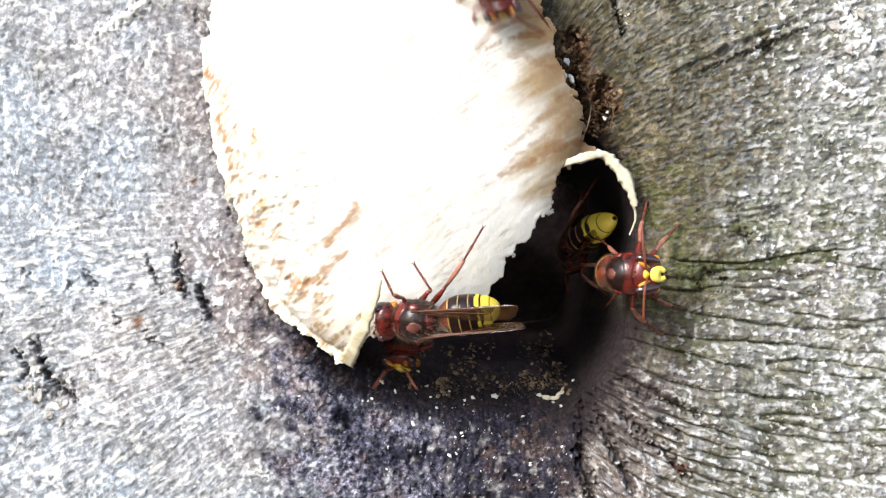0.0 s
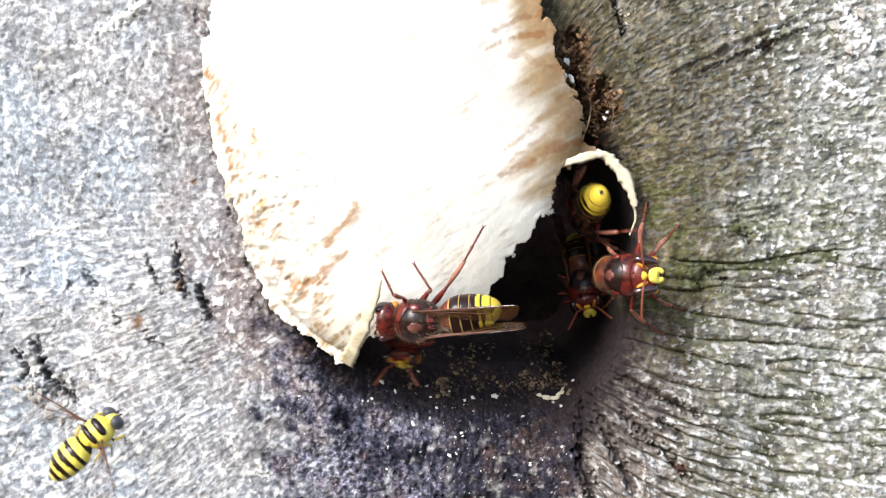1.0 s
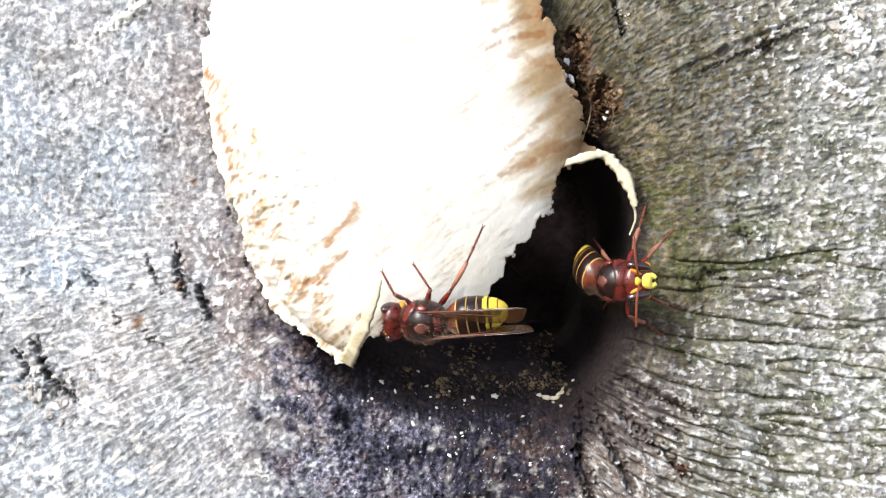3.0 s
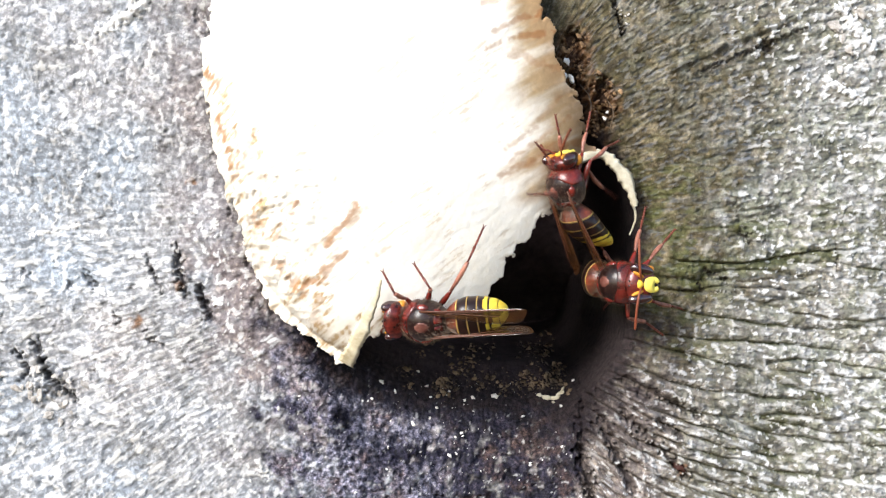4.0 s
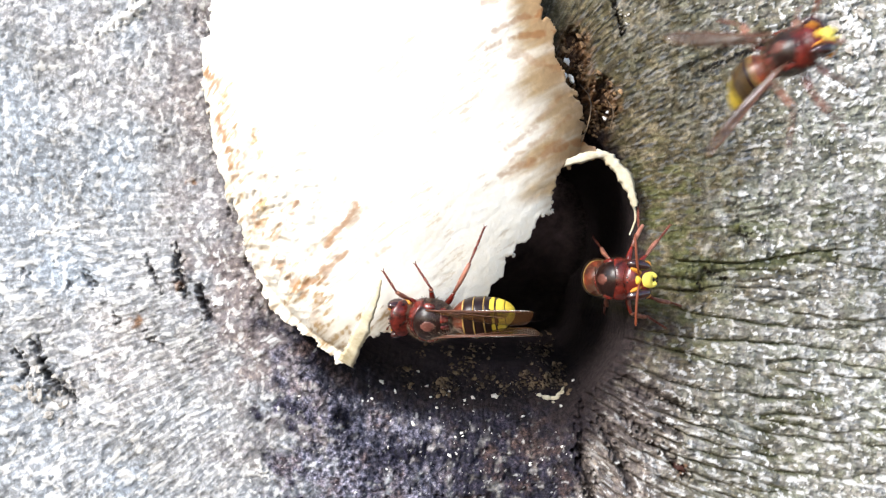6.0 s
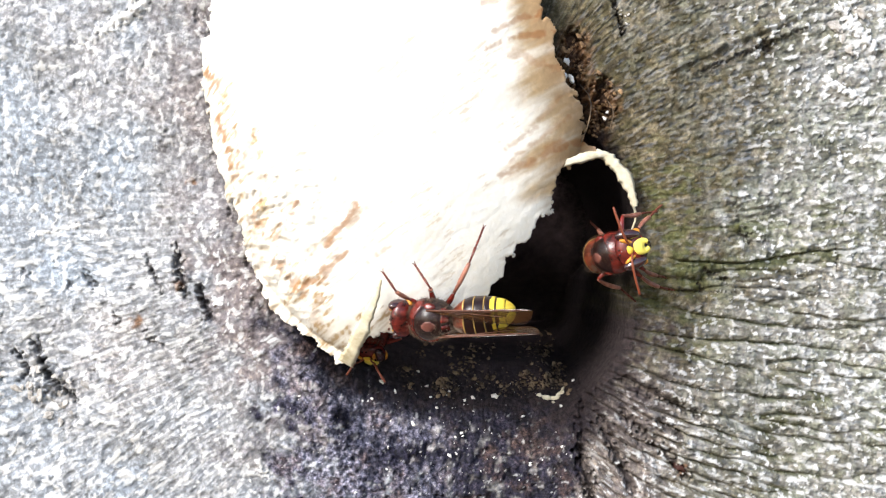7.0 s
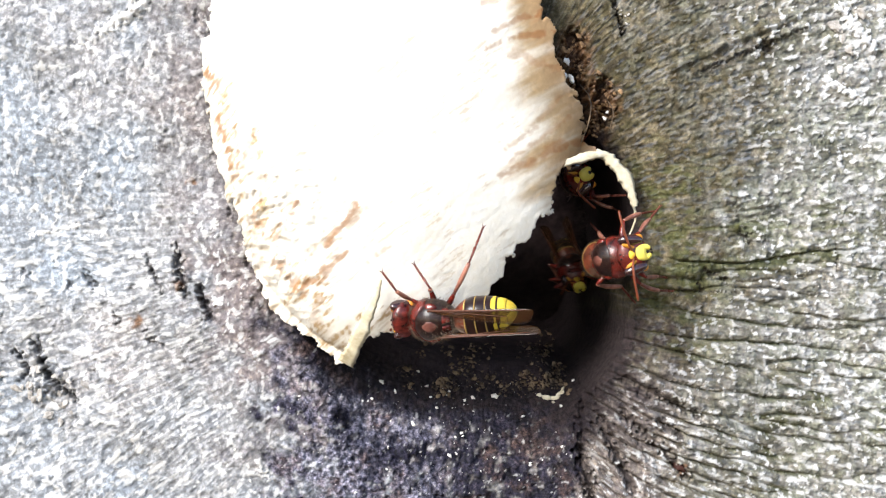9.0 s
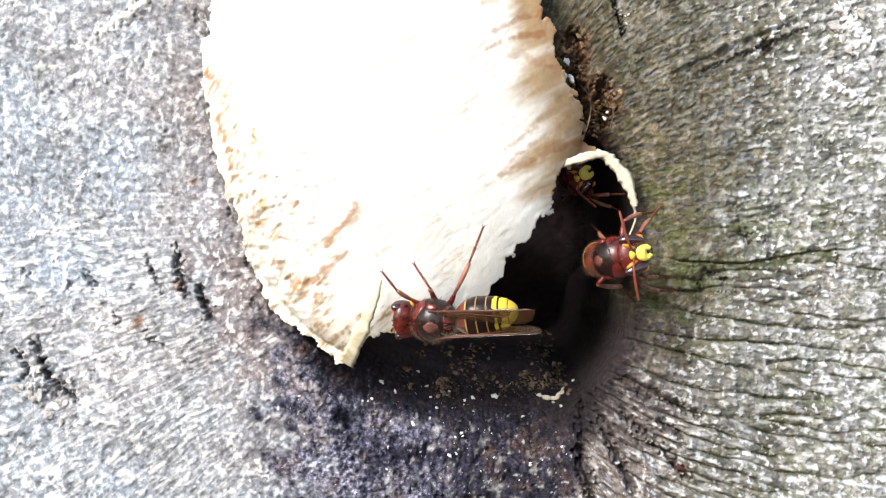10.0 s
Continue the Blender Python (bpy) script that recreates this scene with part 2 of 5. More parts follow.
GASHES = [(23.0, 38, 24.2, 31.5, 1.7, 2.2), (28.3, 29, 29.6, 23.5, 1.7, 3.0), (24.6, 29.5, 26.6, 21.5, 1.2, 1.8), (24.8, 20.5, 29, 17, 1.0, 1.6), (26.5, -27, 25, -37, 1.4, 2.4), (25, -37, 28, -52, 1.4, 2.6),
          (28.5, -31, 34, -43, 1.0, 1.6), (32, -29, 44, -41, 0.8, 1.2), (33, -23.5, 46, -30, 0.7, 1.0), (38.5, -30.5, 42.5, -33.5, 0.8, 1.0)]

# the long furrow under an overlapping layer of bark: x, z, mm
SEAM = [(40, -1.4), (42.5, -2.0), (47, -2.4), (52.7, -2.5), (57.6, -2.1), (62.5, -1.1), (67, -0.5), (71.8, -0.2), (79, 0.4)]

# pale peeled strips: x, z, x, z, half width, height, all mm
PEELS = [(-62, 39.6, -55.5, 43.2, 1.2, 0.6), (-57, 42, -54, 45, 1.4, 0.6), (-53.4, 33.5, -52.6, 36, 0.6, 0.3), (-66.4, 10.5, -65.8, 13.4, 0.6, 0.4), (-66, 38, -63, 36, 0.6, 0.4), (73, 44, 79, 37, 1.2, 0.8), (70, 31, 78, 27, 0.7, 0.4), (-76, 2.5, -66, 4.5, 0.5, 0.3), (-33, -38, -31, -41, 0.5, 0.3)]


# rounded rolls of bark: x, z, x, z, half width, height, all mm
ROLLS = [(40.5, 32.0, 50, 36.6, 0.8, 0.7), (50, 36.6, 64, 42.5, 0.9, 0.8), (45, 31.6, 56, 36.4, 0.6, 0.6), (57, 37.4, 66, 40.6, 0.9, 0.9), (40.5, -4.2, 45.6, -4.4, 1.1, 0.8), (40, -6.2, 46, -6.6, 0.9, 0.6),
         (51, 9.0, 60, 8.2, 1.0, 0.8), (50, 5.2, 58, 2.4, 1.2, 0.7), (34, -27, 44, -36, 1.1, 0.8), (31, -31, 38, -41, 1.0, 0.8), (37, -24, 50, -31, 1.2, 0.8), (28.5, -34, 32, -43, 0.8, 0.7)]


def stroke(x, z, row, wob, ragged):
    ax, az, bx, bz, w, deep = row
    ex, ez = bx - ax, bz - az
    t = np.clip(((x - ax) * ex + (z - az) * ez) / (ex * ex + ez * ez), 0, 1)
    d = np.hypot(x - ax - t * ex + wob, z - az - t * ez + wob)
    return np.clip(1 - (d / (w * ragged)) ** 2, 0, 1), deep


def trunk_relief(x, z):
    """How far the bark lies behind the plain trunk, mm, and its colour masks."""
    d = outside(x, z, HOLLOW)
    right = ease(-8, 24, x)
    low = ease(-10, -24, z) * ease(31, 19, x) * ease(-30, -8, x)
    wide = 2.5 + 8 * right * (1 - low) + 20 * low
    fall = 0.8 + 6.7 * right * (1 - low) * (1 - 0.6 * ease(24, 36, z)) + 13 * low
    y = fall * np.clip(1 - np.maximum(d, 0) / wide, 0, 1) ** 2
    s = np.maximum(-d, 0)
    y = y + low * (1.6 * np.minimum(s, 8) + 5 * np.maximum(s - 8, 0)) + (1 - low) * (4.5 + 10 * ease(8, 20, x) * ease(4, -6, z) + 32 * ease(12, 20, x) * ease(-7, 0, z) * ease(28, 21, z)) * s
    y = np.minimum(y, 90 - 24 * ease(-26, 6, z) + 4 * perlin(x / 20, z / 20, 3))

    # direction of the fibres: straight out on one side, fanning out and flattening on the other
    ang = np.arctan2(z - 4, 6 - x) * 60
    rad = np.hypot(x - 6, z - 4)
    fan = (z + 1) / (np.maximum(x - 18, 0) + 3) ** 0.3 * 2.9
    on = np.clip(1.2 - np.maximum(-d, 0) / 10, 0.1, 1)
    left = 1 - right
    warp = 0.8 * perlin(x / 7, z / 7, 21)
    fib = right * (1 - ease(-12, -19, z) * ease(28, 24.5, x)) * ease(-3, 3, d)
    h = 1.3 * fbm(x / 28, z / 28, 3, 1)
    h = h + left * (0.06 * perlin(ang / 0.55 + warp, rad / 5, 2) + 0.10 * perlin(ang / 1.4 + warp, rad / 8, 4))
    ridge = 1 - np.abs(perlin(fan / 3.0 + 0.25 * warp, x / 30, 9)) * 2.2
    furrow = np.clip(ridge, 0, 1) ** 5
    roll = np.sqrt(np.clip(np.abs(perlin(fan / 3.0 + 0.25 * warp, x / 30, 9)) * 2.2, 0, 1))
    h = h + fib * roll * (0.08 + 0.17 * ease(6, -4, z) + 0.75 * ease(-4, -18, z) * ease(78, 45, x))
    depth_of = ease(6, -10, z) * 0.7 + 0.12 + 0.12 * ease(20, 40, z) * ease(30, 50, x)
    h = h - fib * furrow * depth_of
    ridge2 = 1 - np.abs(perlin(fan / 1.05 + 0.3 * warp, x / 14, 15)) * 2.4
    h = h - fib * np.clip(ridge2, 0, 1) ** 4 * (0.06 + 0.3 * ease(-10, -26, z) * ease(60, 35, x))
    cross = 1 - np.abs(perlin(fan / 3.1, x / 2.2 + warp, 19)) * 2.6
    h = h - fib * np.clip(cross, 0, 1) ** 5 * 0.25 * ease(-0.1, 0.4, perlin(x / 8, z / 8, 20))
    h = h + fib * 0.09 * perlin(fan / 0.5, x / 2.5, 23)
    nub = np.clip(fbm(rad / 2.3 + 1.2 * warp, ang / 1.35 + warp, 5, 31) * 1.6, 0, 1) * left + np.clip(fbm(x / 1.6, fan / 1.0, 5, 32) * 1.6, 0, 1) * right
    pit = np.clip(fbm(rad / 2.8, ang / 0.85 + warp, 5, 33) * 1.7 - 0.3, 0, 1) * left + np.clip(fbm(x / 2.0, fan / 0.85, 5, 34) * 1.7 - 0.3, 0, 1) * right
    even = np.maximum.reduce([ease(-12, -26, z) * ease(-52, -28, x), 0.85 * ease(-4, 12, z + 5 * perlin(x / 9, z / 9, 41)), 0.9 * ease(17, 6, d)]) * left
    nub = nub + even * (np.clip(fbm(x / 1.5 + 1.5 * warp, z / 1.7, 5, 35) * 1.6, 0, 1) - nub)
    pit = pit + even * (np.clip(fbm(x / 1.5, z / 1.5 + warp, 5, 36) * 1.7 - 0.3, 0, 1) - pit)
    h = h + (0.2 + 0.05 * right * ease(-2, 8, z)) * nub - (0.24 + 0.04 * right * ease(-2, 8, z)) * pit + 0.13 * fbm(x / 1.1, z / 1.1, 4, 40)
    scab = np.clip(fbm(x / 4, z / 4, 4, 50) - 0.25, 0, 1)
    h = h + 0.7 * scab * left
    # knot with curved folds
    bow = z - 7.2 - 0.05 * (x - 54) ** 2 + 1.0 * perlin(x / 4.5, z / 3.5, 60) + 0.5 * fbm(x / 2, z / 2, 3, 61)
    knot = ease(6.5, 2.5, np.abs(x - 54.5)) * ease(3.6, 1.8, np.abs(z - 8.3))
    h = h + knot * (0.5 + 0.4 * np.sin(bow * 3.4) * (0.75 + 0.6 * perlin(x / 3, z / 3, 62)))
    cut = np.zeros_like(x)
    wob, ragged = 0.55 * fbm(x * 0.9, z * 0.9, 3, 77), np.maximum(0.4, 1.0 + 0.9 * fbm(x * 1.3, z * 1.3, 4, 5))
    for row in GOUGES + GASHES:
        k, deep = stroke(x, z, row, wob, ragged)
        h, cut = h - k * deep, np.maximum(cut, k)
    line = np.interp(x, [p[0] for p in SEAM], [p[1] for p in SEAM]) + 0.25 * perlin(x / 2.2, x * 0 + 0.3, 78)
    along = ease(39, 43, x) * ease(80, 70, x)
    slit = np.clip(1 - (np.abs(z - line) / (0.19 + 0.1 * perlin(x / 3, x * 0 + 0.7, 79))) ** 2, 0, 1) * along
    h = h + along * 0.75 * np.where(z > line, ease(4.5, 0, z - line) * (0.8 + 0.8 * fbm(x / 2.4, z / 2.4, 3, 81)), 0) - 1.0 * slit
    cut = np.maximum(cut, 0.62 * slit)
    green = along * ease(2.6, 0.2, np.abs(z - line + 0.7) + 0.8 * fbm(x / 2, z / 2, 3, 80))
    for row in ROLLS:
        k, high = stroke(x, z, row, 0.5 * wob, 0.6 + 0.4 * ragged)
        h = h + high * np.sqrt(k)
    white = 0.18 * knot * np.clip(np.sin(bow * 3.4) + fbm(x / 2, z / 2, 3, 63), 0, 1)
    for row in PEELS:
        k, deep = stroke(x, z, row, wob, ragged)
        h, white = h + k * deep, np.maximum(white, k)
    hole = np.clip(dots(x / 1.5 + 0.6 * warp, z / 2.8, 14, 0.09) * 2.2 * ragged - 0.8, 0, 1) * left * ease(7, 3, d) * ease(-22, -12, z) * 0.8
    h, cut = h - 0.9 * hole, np.maximum(cut, hole)
    # raised crust round the old scars
    for cx, cz, r in ((-72, -24, 6), (-47, -5, 3), (22, 33, 4), (28, 26, 3.5)):
        q = np.hypot(x - cx, z - cz)
        h = h + ease(r, 0.3 * r, q) * (0.5 + 1.3 * fbm(x / 1.6, z / 1.6, 4, 70))
    pit_floor = ease(-15, -21, z) * ease(29, 24, x) * ease(-36, -20, x)
    h = h + pit_floor * (0.4 * fbm(x / 1.7, z / 1.7, 4, 92) + 0.26 * fbm(x / 0.7, z / 0.7, 3, 93))
    h = h + low * ease(-3, 6, d) * (0.7 * fbm(x / 2.6, z / 2.6, 4, 90) + 0.3 * fbm(x / 0.8, z / 0.8, 3, 91))
    y = y - h * on

    near = np.hypot((x - 30) / 1.0, (z - 17) / 1.35)
    algae = right * ease(50, 20, near + 7 * fbm(x / 9, z / 9, 4, 101)) * (0.85 + 0.4 * perlin(x / 2, z / 2, 102))
    algae = np.maximum(algae, right * (0.5 + 0.4 * perlin(x / 7, z / 7, 107)) * ease(105, 60, x))
    algae = np.maximum(algae, 0.5 * ease(46, 30, x + 5 * fbm(x / 5, z / 5, 3, 109)) * ease(-20, -30, z) * right)
    algae = np.maximum(algae, right * 0.98 * ease(21, 9, d + 4 * fbm(x / 5, z / 5, 3, 105)))
    moss = right * np.clip(0.85 * np.clip(ridge, 0, 1) ** 2.5 + 0.3 * np.clip(ridge2, 0, 1) ** 3, 0, 1) * ease(-0.5, 0.5, perlin(x / 14, z / 10, 103) + 0.3 * ease(70, 40, x)) * 0.8
    seam = 25.5 + 1.6 * np.sin(z / 5.5) + 1.2 * perlin(z / 4, z * 0 + 0.5, 106)
    under = ease(-17, -27, z + 3 * fbm(x / 6, z / 6, 3, 134)) * ease(50, 34, x)
    algae = algae * (1 - 0.6 * under)
    moss = np.maximum(moss, right * 0.72 * (1 - 0.75 * under) * ease(22, 6, d + 5 * fbm(x / 4, z / 4, 4, 108)) * ease(-0.15, 0.5, fbm(x / 4.5, fan / 2.2, 5, 138)))
    plate = ease(10.5, 5, np.hypot((x - 61) / 1.3, (z - 6.5) / 0.8) + 4 * fbm(x / 3, z / 3, 4, 139))
    algae = algae * (1 - 0.7 * plate)
    moss = np.maximum(moss, 0.25 * ease(46, 30, x + 6 * fbm(x / 5, z / 5, 4, 128)) * ease(-18, -28, z) * right)
    edge = np.where(x > 0, ease(seam + 2, seam - 2, x + 1.5 * perlin(x / 1.5, z / 1.5, 104)), 1)
    bowl = ease(38, 16, np.hypot((x - 2) / 1.1, (z + 36) / 1.0) + 11 * fbm(x / 8, z / 8, 5, 110)) * ease(-9, -17, z) * edge
    bowl = np.maximum(bowl, ease(7, 0.5, d + 2 * perlin(x / 4, z / 4, 112)) * ease(-7, -19, z) * edge * 0.9)
    stain = np.clip(1.25 * bowl + 0.9 * bowl * fbm(x / 2.2, z / 2.2, 4, 111) + 0.5 * (bowl > 0.02) * fbm(x / 5, z / 5, 4, 119) * ease(0, 0.3, bowl), 0, 1)
    # the stain turns darker to the right and close to the hollow
    stain_dark = ease(-6, 8, x + 4 * fbm(x / 6, z / 6, 3, 116)) * ease(-62, -50, z + 3 * fbm(x / 5, z / 5, 3, 117)) + ease(6, 1, d)
    ring = ease(6.5, 2, d + 3 * fbm(x / 3, z / 3, 3, 114) - 1.5 * ease(14, 26, x)) * ease(-10, -18, z) * ease(31, 25, x)
    stain = np.maximum(stain, ring)
    rust = np.clip(sum(ease(r, 0.2 * r, np.hypot(x - cx, (z - cz) / q) + 1.2 * perlin(x / 1.2, z / 1.2, 115))
                       for cx, cz, r, q in ((23.6, 35, 4.6, 1.5), (25.5, 28, 4.0, 1.2), (28.8, 26, 4.2, 1.3), (27, 20, 4.6, 0.9), (-55, -13.2, 1.8, 0.8), (-47.3, -6.5, 1.4, 1.0), (43, -39.5, 1.6, 1.2), (-45, 12, 1.4, 0.6))), 0, 1) * 0.9
    dust = (0.85 - 0.3 * ease(-6, 10, z)) * ease(17, 3, d + 6 * fbm(x / 5, z / 5, 4, 113) - 3 * ease(0, -20, z) + 2.5 * ease(0, 18, z)) * left
    dust = np.maximum(dust, 0.75 * under * right)
    patch = perlin(x / 9, z / 9, 120)
    # pale lichen and lenticels on the bumps, with highlights painted into the same colour
    spot = ease(0.38, 0.54, nub) * (0.75 + 0.4 * patch) * left * (1 - 0.2 * ease(-4, 14, z))
    fleck = ease(0.1, 0.55, fbm(ang / 0.8, rad / 4.0, 4, 121) + 0.25 * patch - 0.3 * ease(8, 24, z)) * left * 0.5 * (1 - even)
    moss = np.maximum(moss * (1 - 0.7 * ease(8, 24, z + 4 * perlin(x / 6, z / 6, 129))), 0.75 * green)
    speck = ease(0.48, 0.70, nub + 0.5 * perlin(x / 4, fan / 2.6, 127) - 0.07) * right * np.clip(0.12 + 0.82 * ease(20, 38, near) + 0.4 * plate, 0, 0.94) * (1 - 0.35 * moss)
    sheen = ease(0.05, 0.6, fbm(fan / 1.3, x / 4, 4, 122)) * right * ease(28, 55, near) * 0.75
    grit = ease(0.62, 0.8, fbm(x / 0.9, z / 0.9, 3, 123)) * bowl * 0.4
    pale = np.clip(np.maximum.reduce([spot, fleck, speck, sheen, ease(0.15, 0.6, white)]) * (1 - 0.97 * stain) + grit, 0, 1) * (1 - ease(0.1, 0.6, cut))
    streak = ease(0.1, 0.35, perlin(ang / 0.5 + warp, rad / 8, 125)) * ease(-0.4, 0.2, perlin(x / 11, z / 11, 126) + 0.35 * ease(16, -5, z) - 0.35 * ease(8, 25, z)) * left * 0.8
    pore = np.clip(np.maximum(ease(0.15, 0.6, pit), streak), 0, 1) * (0.6 * left + 0.6 * right)
    pale = np.maximum(pale * (1 - pore), ease(0.1, 0.45, white) * (1 - stain))
    rot_shade = np.clip(ease(1.5, -3.5, d + 1.5 * perlin(x / 2, z / 2, 130)), 0, 1)
    # shade inside the opening's right rim, put into the colour
    rot_shade = np.maximum(rot_shade, ease(3, 0.3, d + 1.2 * fbm(x / 2, z / 2, 3, 137)) * ease(22, 27, x) * ease(-10, -4, z) * ease(26, 20, z))
    rot_shade = np.maximum(rot_shade, 0.9 * low * ease(3.5, -1.5, d + 2.5 * fbm(x / 3, z / 3, 3, 131)))
    rot_shade = np.maximum(rot_shade, 0.98 * ease(7, 1.5, d + 3 * fbm(x / 3, z / 3, 4, 132)) * ease(-7, -14, z) * ease(15, 23, x) * ease(44, 34, x))
    rot_shade = np.maximum(rot_shade, 0.82 * ease(15, 3, d + 4 * fbm(x / 4, z / 4, 4, 135)) * ease(-8, -15, z) * ease(19, 25, x) * np.clip(0.85 + 0.6 * fbm(x / 1.3, z / 1.3, 3, 136), 0, 1.2))
    # cracks and gouges get darker towards their bottoms
    rot_shade = np.maximum(rot_shade, (0.7 - 0.15 * left) * ease(0.4, 0.9, cut))
    return y, [("algae", np.clip(algae, 0, 1)), ("moss", moss), ("stain", stain), ("rust", rust), ("dust", dust), ("pale", pale), ("rot_shade", rot_shade), ("pore", pore), ("stain_dark", np.clip(stain_dark, 0, 1)), ("deep", ease(-2.5, -7, d) * (0.3 + 0.7 * ease(-16, 10, z))),
               ("lichen", np.clip(right * (0.75 + 0.3 * perlin(x / 6, z / 6, 133)), 0, 0.92))]


def sub_sheet(name, verts, quads, attributes):
    used, q = np.unique(quads, return_inverse=True)
    return sheet(name, verts[used], q.reshape(-1, 4), BARK, [(k, v.ravel()[used]) for k, v in attributes])


def tree_trunk():
    fine_x = np.arange(-87, 87.01, 0.2)
    span = np.arcsin(fine_x / R)
    turn = np.concatenate([np.linspace(-np.pi, span[0], 60)[:-1], span, np.linspace(span[-1], np.pi, 60)[1:-1]])
    up = np.concatenate([np.linspace(-1400, -53, 40)[:-1], np.arange(-53, 53.01, 0.2), np.linspace(53, 110, 60)[1:], np.linspace(110, 3600, 60)[1:], [3610]])
    th, z = np.meshgrid(turn, up)
    flat = np.clip(np.abs(th), 0, np.pi / 2) * np.sign(th)
    x = R * np.sin(flat)
    front = np.abs(th) < span[-1] + 0.05
    deep = np.zeros_like(x)
    reach = front & (np.abs(z) < 112)
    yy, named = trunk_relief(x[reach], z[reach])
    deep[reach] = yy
    fade = 1 - ease(53, 60, -z)
    deep = deep * np.where(z < -53, fade, 1)
    far = ~reach
    deep[far] = -3 * fbm(th[far] * 6, z[far] / 130, 3, 150)
    r = R - deep
    gx, gy = r * np.sin(th), R - r * np.cos(th)
    flare = 1 + 0.35 * ease(-500, -1400, z)
    gx, gy = gx * flare, R + (gy - R) * flare
    # inside the window depth runs straight back, not towards the axis
    gx[reach], gy[reach] = x[reach], R - np.sqrt(R * R - x[reach] ** 2) + deep[reach]
    attributes = []
    for key, v in named:
        full = np.zeros_like(x)
        full[reach] = v
        attributes.append((key, full))
    gx[-1], gy[-1] = gx[-1] * 0.002, R + (gy[-1] - R) * 0.002      # closed top
    rows, cols = x.shape
    i = np.arange(rows * cols).reshape(rows, cols)
    j = np.roll(i, -1, 1)
    quads = np.stack([i[:-1], j[:-1], j[1:], i[1:]], -1).reshape(-1, 4)
    verts = np.stack([gx, gy, z], -1).reshape(-1, 3) * MM
    inner = dict(attributes)["rot_shade"].ravel()[quads].min(1) > 0.97
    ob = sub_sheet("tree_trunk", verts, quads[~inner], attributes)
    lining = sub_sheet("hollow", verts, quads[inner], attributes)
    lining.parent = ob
    tagged(lining, "dark rotten wood inside the hollow, some of its shade painted in")
    return tagged(ob, "grey beech trunk with furrowed bark round a dark hollow", "tree trunk")


trunk = tree_trunk()

bm = bmesh.new()
bmesh.ops.create_grid(bm, x_segments=60, y_segments=60, size=150)
for v in bm.verts:
    v.co.z = -1.36 + 0.02 * noise.noise(v.co * 0.6)
ground = part("ground", bm, SOIL, None)
tagged(ground, "brown forest ground covered with leaf litter", "ground", kind="structure")


# ---- the paper nest in the hollow ----
NEST = spline([(-37, 52), (-39.4, 44), (-41, 38.5), (-42.6, 35), (-41.5, 25), (-40.2, 17), (-38.6, 12.5), (-35.7, 5), (-34.9, 0), (-33.2, -5), (-29.8, -11.2), (-27, -13), (-22.4, -16.6), (-18.6, -20.3),
               (-14.6, -17.4), (-12.2, -14.9), (-6, -14.2), (1, -12.4), (7.6, -8.8), (10.7, -3.5), (12.6, 0.2), (16.3, 3.4), (18.8, 7.6),
               (19.9, 12.6), (22.4, 15.2), (27.5, 16.6), (25.5, 21), (23.2, 27.4), (20.7, 31.2), (20.1, 34), (18.6, 38.5), (16.4, 44.5), (12, 62), (-10, 80), (-33, 70)], 10)


# brown streaks and tan crusts on the paper, with shade beside the lip painted as tan: x, z, x, z, half width, strength,
# all mm
STREAKS = [(18.6, 37.1, 13.5, 36.6, 0.8, 0.5), (13.5, 36.6, 7.6, 34.1, 0.6, 0.4), (18.1, 41.1, 13, 39.4, 0.9, 0.5), (13, 39.4, 8.6, 36.9, 0.7, 0.4), (15.6, 44.2, 6.6, 41.6, 0.7, 0.35), (20, 31.2, 11.6, 33.2, 0.9, 0.28),
           (25.6, 19.4, 19.5, 17.4, 0.9, 0.5), (19.5, 17.4, 10, 12.8, 0.8, 0.42), (21.6, 22.6, 11.6, 15.4, 0.7, 0.3), (20.2, 26.5, 15.5, 21.0, 0.8, 0.25),
           (20.5, 18.8, 14, 14.4, 1.2, 0.4), (15.5, 20.5, 11, 17.4, 0.7, 0.3), (-19.5, -3.4, -24, -7.6, 1.2, 0.42), (-13.8, 5.8, -20, 0.8, 1.1, 0.32), (-8, 1.2, -13.4, -2.7, 0.6, 0.3), (-25.6, 6, -28.8, 2, 0.8, 0.34), (-30, 12, -33, 5, 0.8, 0.28),
           (-31, 22, -36, 12, 0.8, 0.3), (-34, 33, -37, 24, 0.7, 0.25), (-18, 12, -22, 8, 0.5, 0.2), (-21, -9, -22.5, -13, 1.5, 0.2),
           (-40.6, 31, -39.6, 27.5, 1.3, 0.5), (-38.6, 22.5, -36.8, 13, 1.1, 0.5), (-35.5, 20, -34.5, 12, 0.7, 0.4), (-33, 8, -31, 3, 0.8, 0.4), (-27.2, 6.3, -24.4, 8, 0.6, 0.5), (-19.6, 0.6, -14.6, 7, 1.0, 0.5), (-24, -6.5, -17, -1, 1.0, 0.5), (-29, -2, -25, -7, 0.9, 0.4)]
# the third row is the shade beside the torn lip, painted tan
CRUSTS_SHADE = [(-23.5, -8, -20, -15, 4.2, 0.62), (-27.5, -2, -24.5, -6, 3.6, 0.36), (-12.5, -12, -2, -12.5, 2.6, 0.75), (-14, 6, -21, 0, 2.4, 0.3), (-32, 14, -31, 2, 3, 0.3), (-38, 28, -36, 14, 1.8, 0.6), (-41, 33, -40, 27, 1.2, 0.7), (-36, 10, -33, 0, 1.8, 0.5), (-31, 8, -29, 3, 1.2, 0.6), (-33, 21, -31, 15, 0.9, 0.5)]


